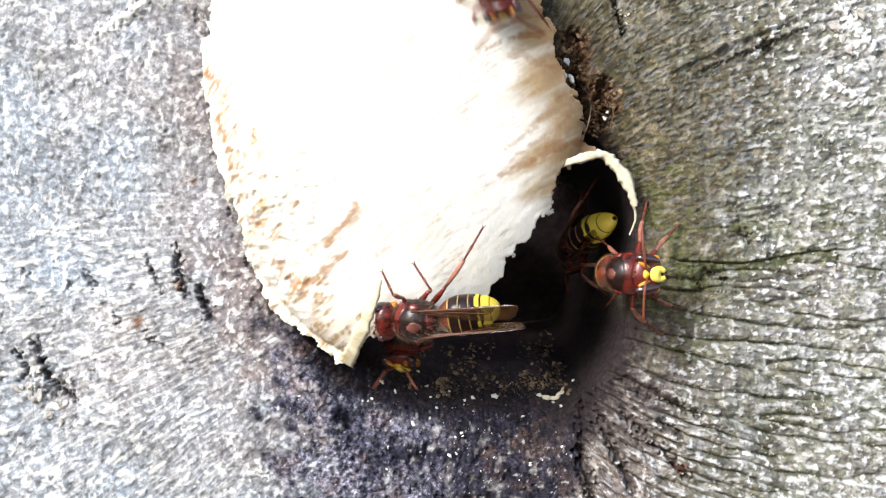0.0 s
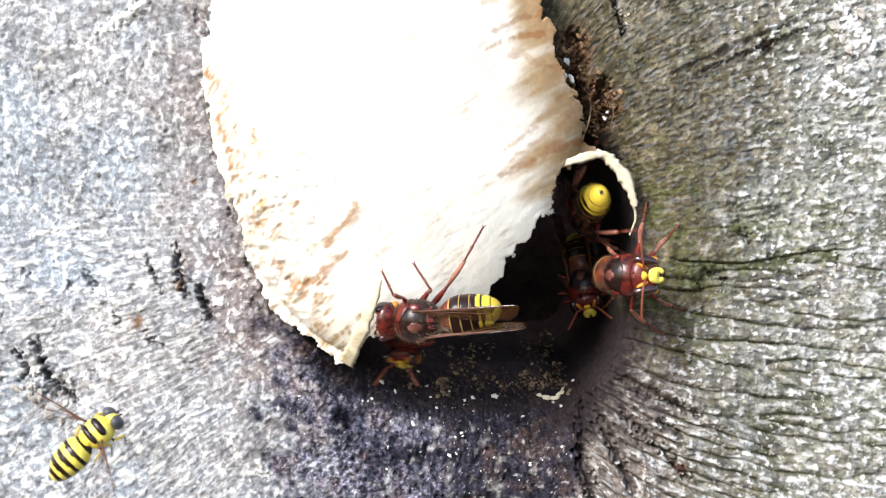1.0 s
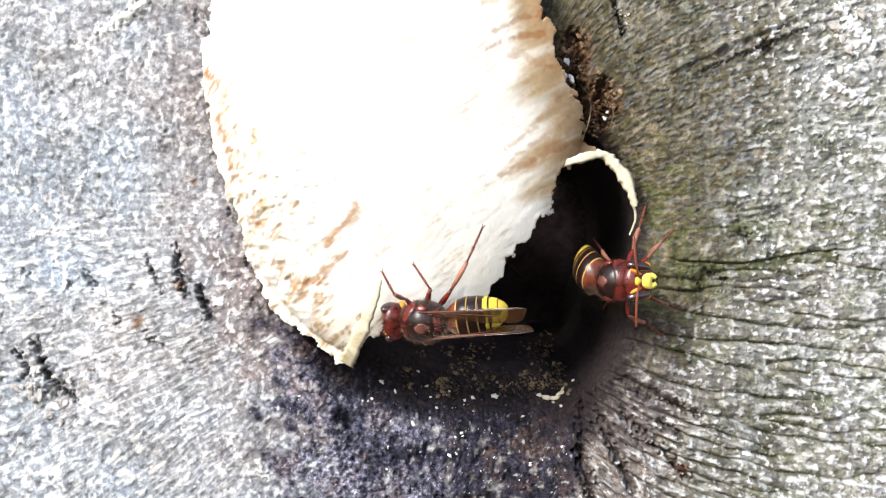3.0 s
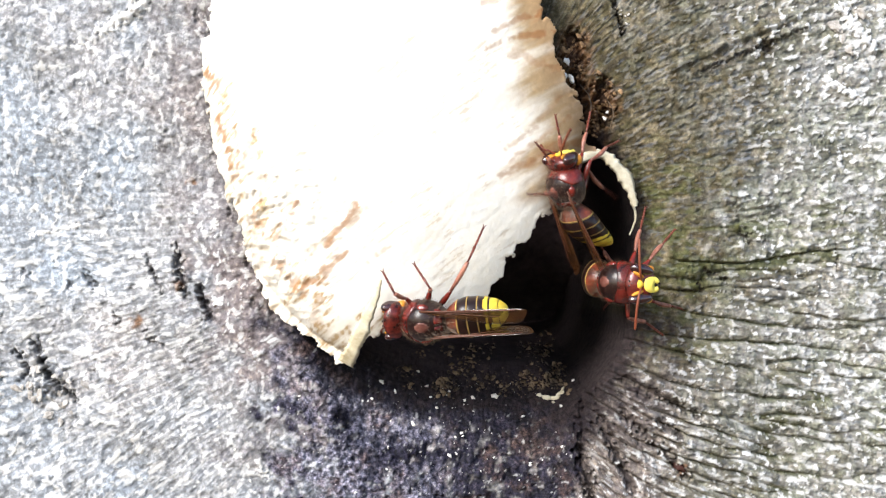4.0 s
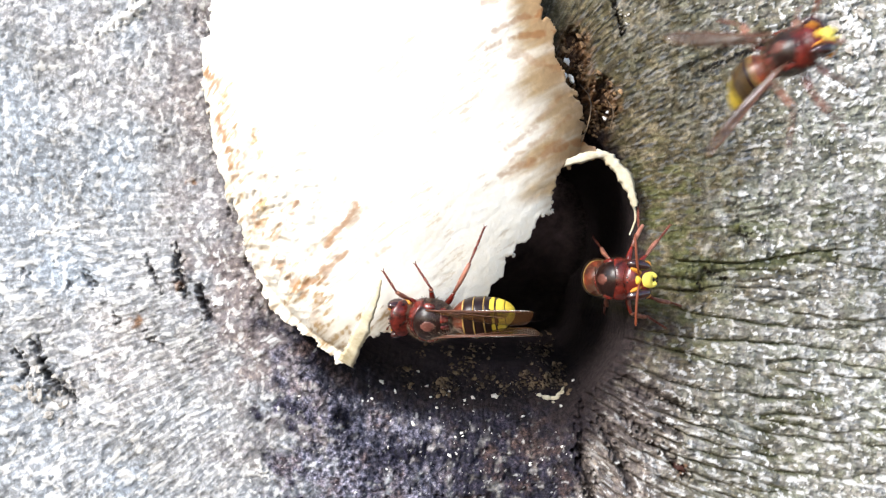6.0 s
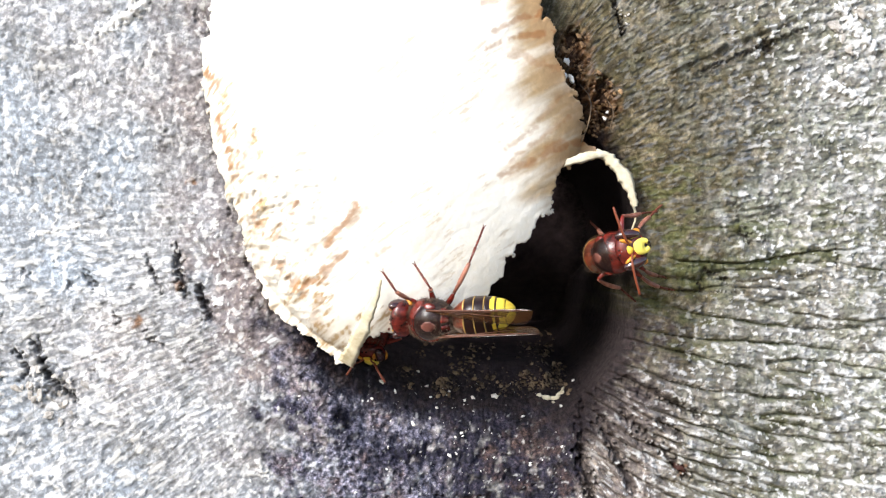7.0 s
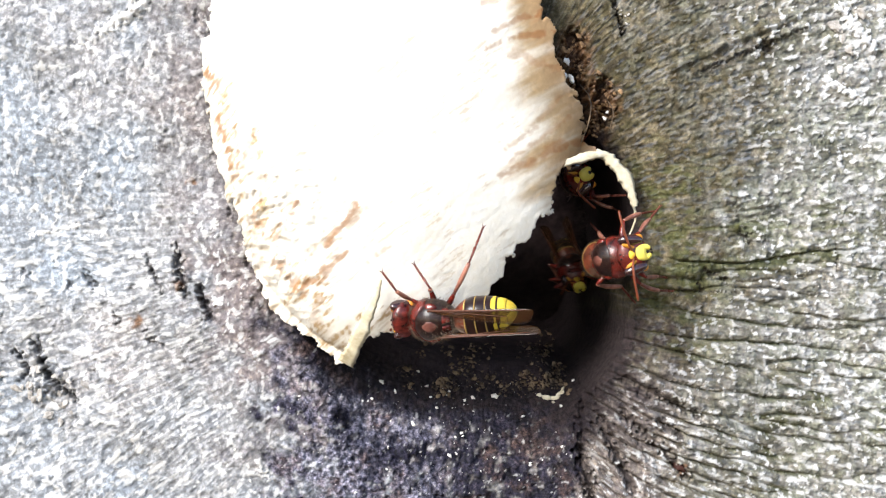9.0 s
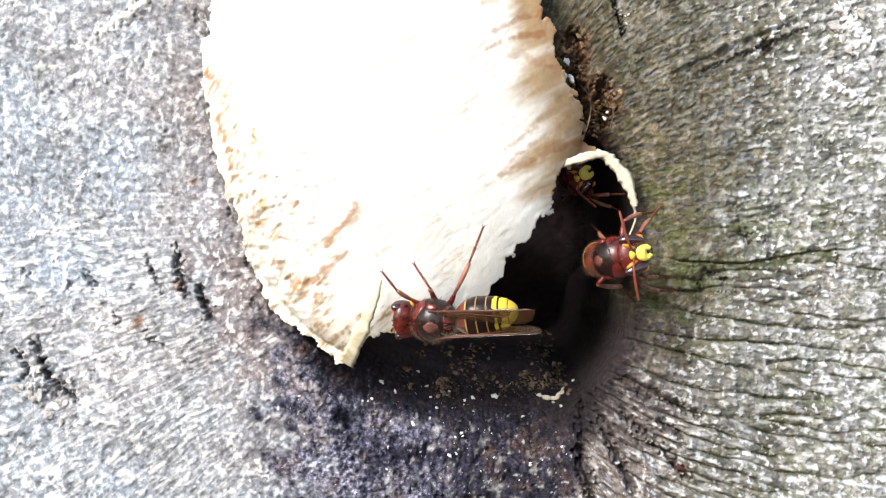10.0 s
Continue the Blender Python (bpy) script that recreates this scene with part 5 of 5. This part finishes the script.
LEAVER = [
    (0, at(26.4, 29.5, 0.0, (-0.05, 0.92, -0.35), (-0.9, -0.1, -0.2))),
    (0.3, at(27.4, 33.0, 5.5, (-0.1, 0.95, -0.2), (-0.9, -0.3, -0.2))),
    (0.4, at(26.7, 36.1, 12.9, (-0.4, 0.9, 0), (-0.9, -0.4, -0.2))),
    (0.6, at(25.3, 41.1, 13.2, (-0.4, 0.9, 0.1), (-0.9, -0.4, -0.2))),
    (1.0, at(7.4, 61.0, 12.3, (-0.7, 0.7, 0.1), (-0.7, -0.7, -0.2))),
    (2.2, at(0.7, 54.0, 10.1, (-1, 0.1, 0.1), (-0.2, -0.8, -0.4))),
    (3.0, at(6.9, 50.0, 5.0, (0, -0.6, 0.8), (-0.5, -0.6, -0.4))),
    (3.5, at(23.0, 26.0, 4.0, (0.15, -0.6, 0.8), (-0.5, -0.75, -0.5))),
    (3.8, at(23.7, 1.0, 6.9, (-0.05, -0.4, 0.9), (-0.6, -0.75, -0.35))),
    (4.0, at(21.7, -4.0, 10.1, (-0.25, -0.28, 1), (-0.75, -0.6, -0.2))),
    (4.2, at(21.4, -5.0, 10.5, (-0.25, -0.2, 1), (-0.78, -0.58, -0.15))),
    (4.4, at(19.5, -8.0, 14.7, (-0.25, -0.12, 1), (-0.86, -0.5, -0.1))),
    (4.5, at(18.4, -9.0, 17.9, (-0.22, -0.1, 1), (-0.88, -0.4, -0.1))),
    (4.6, at(18.8, -9.0, 20.2, (-0.1, -0.1, 1), (-0.88, -0.45, 0))),
    (4.7, at(18.0, -9.0, 19.8, (0.2, -0.2, 0.95), (-0.8, -0.6, 0))),
    (4.8, at(20.2, -5.8, 22.8, (0.60, -0.60, 0.53), (-0.45, -0.80, -0.40))),
    (4.9, at(23.5, -7.1, 24.6, (0.49, -0.71, 0.49), (-0.50, -0.70, -0.50))),
    (5, at(25.4, -7.8, 26.0, (0.48, -0.80, 0.37), (-0.63, -0.60, -0.49))),
    (5.2, at(33.1, -6.0, 22.5, (0.70, -0.67, 0.24), (-0.64, -0.74, -0.22))),
    (5.4, at(39.6, -5.6, 24.8, (0.63, -0.71, 0.31), (-0.64, -0.70, -0.31))),
    (5.6, at(44.7, -6.2, 25.9, (0.61, -0.75, 0.25), (-0.69, -0.66, -0.29))),
    (5.7, at(45.1, -7.2, 26.1, (0.59, -0.75, 0.29), (-0.68, -0.66, -0.33))),
    (6.0, at(51.0, -35.0, 28.7, (0.7, -0.6, 0.4), (-0.62, -0.7, 0.2))),
    (6.4, at(64.9, -45.0, 38.3, (0.7, -0.5, 0.5), (-0.6, -0.7, 0.2))),
    (6.8, at(83.7, -55.0, 52.6, (0.7, -0.5, 0.5), (-0.6, -0.7, 0.2))),
    (10, at(132.1, -60.0, 97.5, (0.7, -0.5, 0.5), (-0.6, -0.7, 0.2))),
]

LURKER = [
    (0, at(-7.3, 11.2, -15.5, (-0.1, -0.35, -0.9), (-0.3, -0.75, 0.5))),
    (0.1, at(-4.2, 11.2, -16.3, (-0.1, -0.35, -0.9), (-0.3, -0.75, 0.5))),
    (0.2, at(-1.3, 11.2, -16.3, (-0.1, -0.35, -0.9), (-0.3, -0.75, 0.5))),
    (0.3, at(-1.1, 11.2, -16.3, (-0.1, -0.35, -0.9), (-0.3, -0.75, 0.5))),
    (0.4, at(-1.2, 11.2, -13.7, (-0.1, -0.35, -0.9), (-0.3, -0.75, 0.5))),
    (0.5, at(0.1, 11.2, -12.8, (-0.1, -0.35, -0.9), (-0.3, -0.75, 0.5))),
    (0.6, at(1.5, 11.2, -15.9, (-0.1, -0.35, -0.9), (-0.3, -0.75, 0.5))),
    (0.7, at(1.7, 11.2, -15.9, (-0.1, -0.35, -0.9), (-0.3, -0.75, 0.5))),
    (0.8, at(-0.3, 11.2, -15.1, (-0.1, -0.35, -0.9), (-0.3, -0.75, 0.5))),
    (0.9, at(-2.7, 11.2, -14.9, (-0.1, -0.35, -0.9), (-0.3, -0.75, 0.5))),
    (1, at(-7.1, 11.2, -14.9, (-0.1, -0.35, -0.9), (-0.3, -0.75, 0.5))),
    (1.1, at(-9.2, 11.2, -13.9, (-0.1, -0.35, -0.9), (-0.3, -0.75, 0.5))),
    (1.4, at(-5.8, 20.8, -7.1, (-0.1, -0.3, -0.9), (-0.3, -0.75, 0.5))),
    (2, at(-6.2, 36.8, 1.7, (-0.1, -0.3, -0.9), (-0.3, -0.75, 0.5))),
    (6.0, at(-9.9, 36.8, 1.7, (-0.1, -0.3, -0.9), (-0.3, -0.75, 0.5))),
    (6.8, at(-13.4, 11.2, -13.3, (-0.1, -0.35, -0.9), (-0.3, -0.75, 0.5))),
    (7, at(-13.1, 11.2, -14.2, (-0.1, -0.35, -0.9), (-0.3, -0.75, 0.5))),
    (7.2, at(-12.9, 11.2, -14.1, (-0.1, -0.35, -0.9), (-0.3, -0.75, 0.5))),
    (7.3, at(-12.7, 11.2, -13.0, (-0.1, -0.35, -0.9), (-0.3, -0.75, 0.5))),
    (7.5, at(-13.7, 20.8, -6.7, (-0.2, -0.3, -0.9), (-0.3, -0.75, 0.5))),
    (10, at(-11.1, 36.8, 2.8, (-0.1, -0.3, -0.9), (-0.3, -0.75, 0.5))),
]

PASSER = [
    (0, at(6.0, 53.6, 4.6, (0.1, -0.4, -0.9), (-0.3, -0.8, 0.4))),
    (0.4, at(26.6, 29.6, 4.9, (0.1, -0.4, -0.9), (-0.3, -0.8, 0.4))),
    (0.6, at(27.4, 32.5, -3.5, (0.1, -0.65, -0.75), (-0.3, -0.65, 0.6))),
    (0.9, at(28.3, 30.5, -6.3, (0.1, -0.65, -0.75), (-0.3, -0.65, 0.6))),
    (1.1, at(28.1, 30.5, -7.6, (0, -0.65, -0.75), (-0.3, -0.65, 0.6))),
    (1.4, at(26.5, 32.5, -10.0, (-0.1, -0.65, -0.75), (-0.3, -0.65, 0.6))),
    (1.65, at(25.1, 30.7, -7.5, (-0.2, -0.6, -0.75), (-0.3, -0.65, 0.6))),
    (2.0, at(3.8, 52.8, 3.6, (-0.2, -0.3, -0.9), (-0.3, -0.8, 0.4))),
    (8.4, at(4.4, 52.8, 3.8, (0, -0.3, -0.9), (-0.3, -0.8, 0.4))),
    (9.1, at(29.8, 54.2, -4.5, (0.1, -0.9, -0.4), (-0.3, -0.4, 0.8))),
    (9.6, at(29.8, 54.2, -4.5, (0.1, -0.9, -0.4), (-0.3, -0.4, 0.8))),
    (10, at(9.0, 62.0, 3.0, (0.1, -0.9, -0.4), (-0.3, -0.4, 0.8))),
]

HOVERER = [
    (0, at(-144.3, -29.8, -38.7, (0.77, 0.15, 0.64), (-0.25, -1, 0.25))),
    (0.6, at(-102.4, -14.8, -31.1, (0.94, 0.15, 0.34), (-0.25, -1, 0.25))),
    (0.7, at(-73.3, -39.8, -25.3, (0.97, 0.15, 0.26), (-0.25, -1, 0.25))),
    (0.8, at(-58.3, -39.8, -24.6, (0.94, 0.15, 0.34), (-0.25, -1, 0.25))),
    (0.9, at(-42.8, -39.8, -26.8, (0.62, 0.15, 0.79), (-0.25, -1, 0.25))),
    (1.0, at(-50.6, -39.8, -27.1, (0.74, 0.15, 0.67), (-0.25, -1, 0.25))),
    (1.1, at(-50.1, -39.8, -20.8, (0.74, 0.15, 0.67), (-0.25, -1, 0.25))),
    (1.2, at(-49.2, -39.8, -12.8, (0.68, 0.15, 0.73), (-0.25, -1, 0.25))),
    (1.3, at(-45.6, -39.8, -13.5, (0.68, 0.15, 0.73), (-0.25, -1, 0.25))),
    (1.4, at(-45.2, -39.8, -7.6, (0.74, 0.15, 0.67), (-0.25, -1, 0.25))),
    (1.5, at(-32.2, -39.8, -9.1, (0.68, 0.15, 0.73), (-0.25, -1, 0.25))),
    (1.6, at(-29.5, -39.8, -18.1, (0.62, 0.15, 0.79), (-0.25, -1, 0.25))),
    (1.7, at(-35.1, -39.8, -20.6, (0.74, 0.15, 0.67), (-0.25, -1, 0.25))),
    (1.8, at(-36.5, -39.8, -19.5, (0.74, 0.15, 0.67), (-0.25, -1, 0.25))),
    (1.9, at(-29.8, -39.8, -19.0, (0.82, 0.15, 0.57), (-0.25, -1, 0.25))),
    (2.0, at(-18.0, -39.8, -22.7, (0.47, 0.15, 0.88), (-0.25, -1, 0.25))),
    (2.1, at(-21.7, -39.8, -28.2, (0.57, 0.15, 0.82), (-0.25, -1, 0.25))),
    (2.2, at(-18.3, -39.8, -25.8, (0.21, 0.15, 0.98), (-0.25, -1, 0.25))),
    (2.35, at(-17.0, -13.8, -47.1, (0.17, 0.15, 0.98), (-0.25, -1, 0.25))),
    (2.7, at(-7.4, -19.8, -85.7, (0.17, 0.15, 0.98), (-0.25, -1, 0.25))),
    (10, at(10.3, -29.8, -167.7, (0.17, 0.15, 0.98), (-0.25, -1, 0.25))),
]

# where the insects hold on: for legs 0 to 2 (right, front to hind) and 3 to 5 (left), the knee, ankle and toe (mm)
GUARD_WIDE = {0: ((33.8, -7, -10.3), (38.6, -3, -9.4), (43, 3.3, -10.9)),
    1: ((30.5, -4, -10.7), (34.6, 0, -12.1), (39.6, 2.9, -15.6)),
    2: ((30.7, 4, -10.6), (30.2, 12, -11.5), (30.4, 22, -12.5)),
    3: ((33.3, -7, 0.9), (38.3, -3, 2.9), (42.5, 3.2, 4.6)),
    4: ((29.5, -4, 2.5), (32.8, 0, 4.1), (37.1, 6, 8.8)),
    5: ((28.5, 4, 1.3), (27.8, 14, 2.8), (27.8, 24, 4.5))}
GUARD_CLOSE = {0: ((32.3, -7, -5.5), (36.3, -2, -4.6), (40.4, 4.5, -5.2)),
    1: ((31.8, -4, -8.1), (36.6, 0, -7.7), (42.5, 4.6, -7.6)),
    2: ((27.9, 2, -9), (32, 4, -7.8), (35.3, 8, -9.9)),
    3: ((30.6, -7, 4.7), (36.3, -2, 6.6), (39.5, 4.2, 8.1)),
    4: ((28.7, -4, 4.4), (33.8, 0, 6.1), (38.7, 5.1, 6.8)),
    5: ((27.2, 5, 4), (26.7, 14, 5.4), (27.3, 24, 6.8))}
CLINGER_HOLD = {3: ((-7, 2, -13.5), (-8.2, 7, -12.3), (-9.8, 10, -12.4)),
    4: ((-3.4, 3, -13.6), (-4, 8, -12.3), (-5.2, 12, -13.1)),
    5: ((0.6, 3, -13.6), (1.7, 8, -12.3), (4.9, 12, -13.1)),
    0: ((-7.9, -13, -7.6), (-9.4, -14, -5.5), (-10.1, -13.5, -3.8)),
    1: ((-2.1, -14, -6.6), (-3.4, -14.5, -4.6), (-4.8, -14, -2.5)),
    2: ((1.9, -15, -7.5), (4.6, -14.5, -2), (6.7, -14, 3.7))}
LEAVER_CLIMB = {0: ((21.6, -10, 22.2), (24.6, -6, 24.2), (26.6, 0, 27.1)),
    1: ((22.6, -9, 18.1), (26.5, -6, 17.1), (31.3, 1, 19.2)),
    2: ((21.7, -7, 14.6), (26.4, -3, 11.7), (31.4, 6, 9.3)),
    3: ((16.3, -14, 24.4), (16.6, -15, 26.2), (17.5, -13, 28.3)),
    4: ((15.1, -14, 17.9), (14, -16, 18.6), (13.1, -15, 20.1)),
    5: ((15.6, -13, 13.3), (14.5, -16, 11.2), (13.5, -16, 8.9))}
LEAVER_STRIDE = {0: ((49.2, -9, 22.6), (53.2, -5, 25.3), (56.8, -2, 25.2)),
    1: ((46.3, -7, 20.2), (52.1, -4, 20.2), (56.6, 0, 19.3)),
    2: ((44.1, -5, 19.2), (47.4, -2, 17.7), (48.6, 1, 15.2)),
    3: ((42.4, -10, 31.1), (47, -5, 34), (48.5, -1, 37.7)),
    4: ((40.8, -8, 31), (43.4, -4, 34.7), (47.2, 0, 40.5)),
    5: ((38.4, -4, 30.2), (37.3, -2, 33), (35.3, 1, 35.3))}


guard, guard_parts = hornet("red-brown hornet with a yellow face guarding the nest opening",
    ((2, -40, 10), (2, -40, 10)), (((1.9, -1.9, 1.1), (1.6, -6.6, 1.2)), ((1.9, 1.9, 1.1), (1.6, 6.6, 1.4))), droop=60, nod=-20, size=1.18, long=9.6, stout=2.9)
clinger, clinger_parts = hornet("red-brown hornet with folded amber wings clinging to the paper edge",
    ((2, 7, 14), (-3, -2, 84)), (((2.6, -1.6, 2.0), (3.4, -4.6, 3.2)), ((2.2, 1.8, 1.6), (5.0, 4.0, -1.5))), droop=14, nod=38, size=1.16, long=9.0, chord=2.2, neck=5.2, stout=3.0)
returner, returner_parts = hornet("hornet crawling over the paper nest and into its opening",
    ((7, 4, 8), (7, 4, 8)), (((2.4, -2.0, 1.6), (5.0, -5.5, 0.5)), ((2.4, 2.0, 1.6), (5.0, 5.0, -3.0))), droop=8)
leaver, leaver_parts = hornet("hornet climbing out of the nest opening and taking wing",
    ((6, -6), (6, -6)), (((2.4, -2.0, 1.6), (5.6, -4.6, 1.6)), ((2.4, 2.0, 1.6), (5.6, 4.6, 1.6))), droop=46, nod=-10, long=9.6, chord=1.7)
lurker, lurker_parts = hornet("hornet half hidden under the paper edge of the nest",
    ((3, 4), (3, 4)), (((2.4, -1.8, 1.4), (5.5, -4.0, 1.0)), ((2.4, 1.8, 1.4), (5.5, 4.0, 1.0))), droop=10, tucked=True)
passer, passer_parts = hornet("hornet moving in the dark of the hollow",
    ((3, 4), (3, 4)), (((2.4, -1.8, 1.4), (5.5, -4.0, 1.0)), ((2.4, 1.8, 1.4), (5.5, 4.0, 1.0))), droop=10, tucked=True)
hoverer = hoverfly()


def stride(t):
    """The leaver's holds: the climbing ones stay on the nest; later they go along with the body."""
    if t < 3.9 or t > 6.2:
        return {}
    if t < 4.85:
        return LEAVER_CLIMB
    return {k: [dict(LEAVER)[t] @ (dict(LEAVER)[5.6].inverted() @ (Vector(p) * MM)) / MM for p in v] for k, v in LEAVER_STRIDE.items()}


def motions():
    for thing, rows in ((guard, GUARD), (clinger, CLINGER), (returner, RETURNER), (leaver, LEAVER), (lurker, LURKER), (passer, PASSER), (hoverer, HOVERER)):
        walk(thing, rows)
    for parts, rows, size, stances in ((guard_parts, GUARD, 1.18, lambda t: GUARD_WIDE if t < 6 else GUARD_CLOSE),
                                       (clinger_parts, CLINGER, 1.16, lambda t: CLINGER_HOLD), (leaver_parts, LEAVER, SIZE, stride)):
        for ob, poses in step_legs(parts["legs"], rows, size, stances).items():
            walk(ob, poses)
    # the guard swings its abdomen, the clinger holds it aside
    walk(guard_parts["abdomen"], [(t, pose(-2.4 * MM, 0, -0.2 * MM, 0, nod, yaw)) for t, nod, yaw in
                                  ((0, -20, 0), (1.6, -20, 0), (2.0, 4, -22), (2.5, 8, -28), (3.8, -8, -10), (4.5, -20, 0), (10, -22, 0))])
    aside = pose(-2.4 * MM, 0, -0.2 * MM, 0, -4, 2)
    walk(clinger_parts["abdomen"], [(0, aside), (10, aside)])
    # the leaver curls its abdomen under while it climbs
    walk(leaver_parts["abdomen"], [(t, pose(-2.4 * MM, 0, -0.2 * MM, 0, nod, 0)) for t, nod in ((0, 0), (4.0, -6), (4.4, -10), (4.7, -24), (4.8, -20), (5.0, -12), (5.2, 0), (5.4, 0), (10, 0))])
    # it lifts its head as it takes off
    walk(leaver_parts["head"], [(t, pose(4.7 * MM, 0, -0.2 * MM, 0, nod, 0)) for t, nod in ((0, 5), (4.7, 5), (4.8, -10), (5.0, -22), (10, -22))])
    # and opens its wings
    for side in (-1, 1):
        for ob, hinge, gain in ((leaver_parts["wings"][side][0], (0.8, side * 2.2, 2.2), 1.0), (leaver_parts["wings"][side][1], (-0.4, side * 2.0, 1.9), 0.95)):
            walk(ob, [(t, pose(hinge[0] * MM, hinge[1] * MM, hinge[2] * MM, *wing_turn(side, (right if side < 0 else left) * gain + 1, lift - side * cant)))
                      for t, right, left, lift, cant in ((0, 4, 4, -10, 0), (4.3, 5, 5, -12, 0), (4.5, 8, 8, -12, 0), (4.8, 16, 14, 4, 0), (5.0, 24, 26, 40, 0), (5.2, 28, 20, 26, 0),
                                                         (5.4, 29, 20, 20, 0), (5.6, 32, 22, 16, 0), (5.7, 33, 24, 14, 0), (10, 40, 36, 20, 0))])


motions()
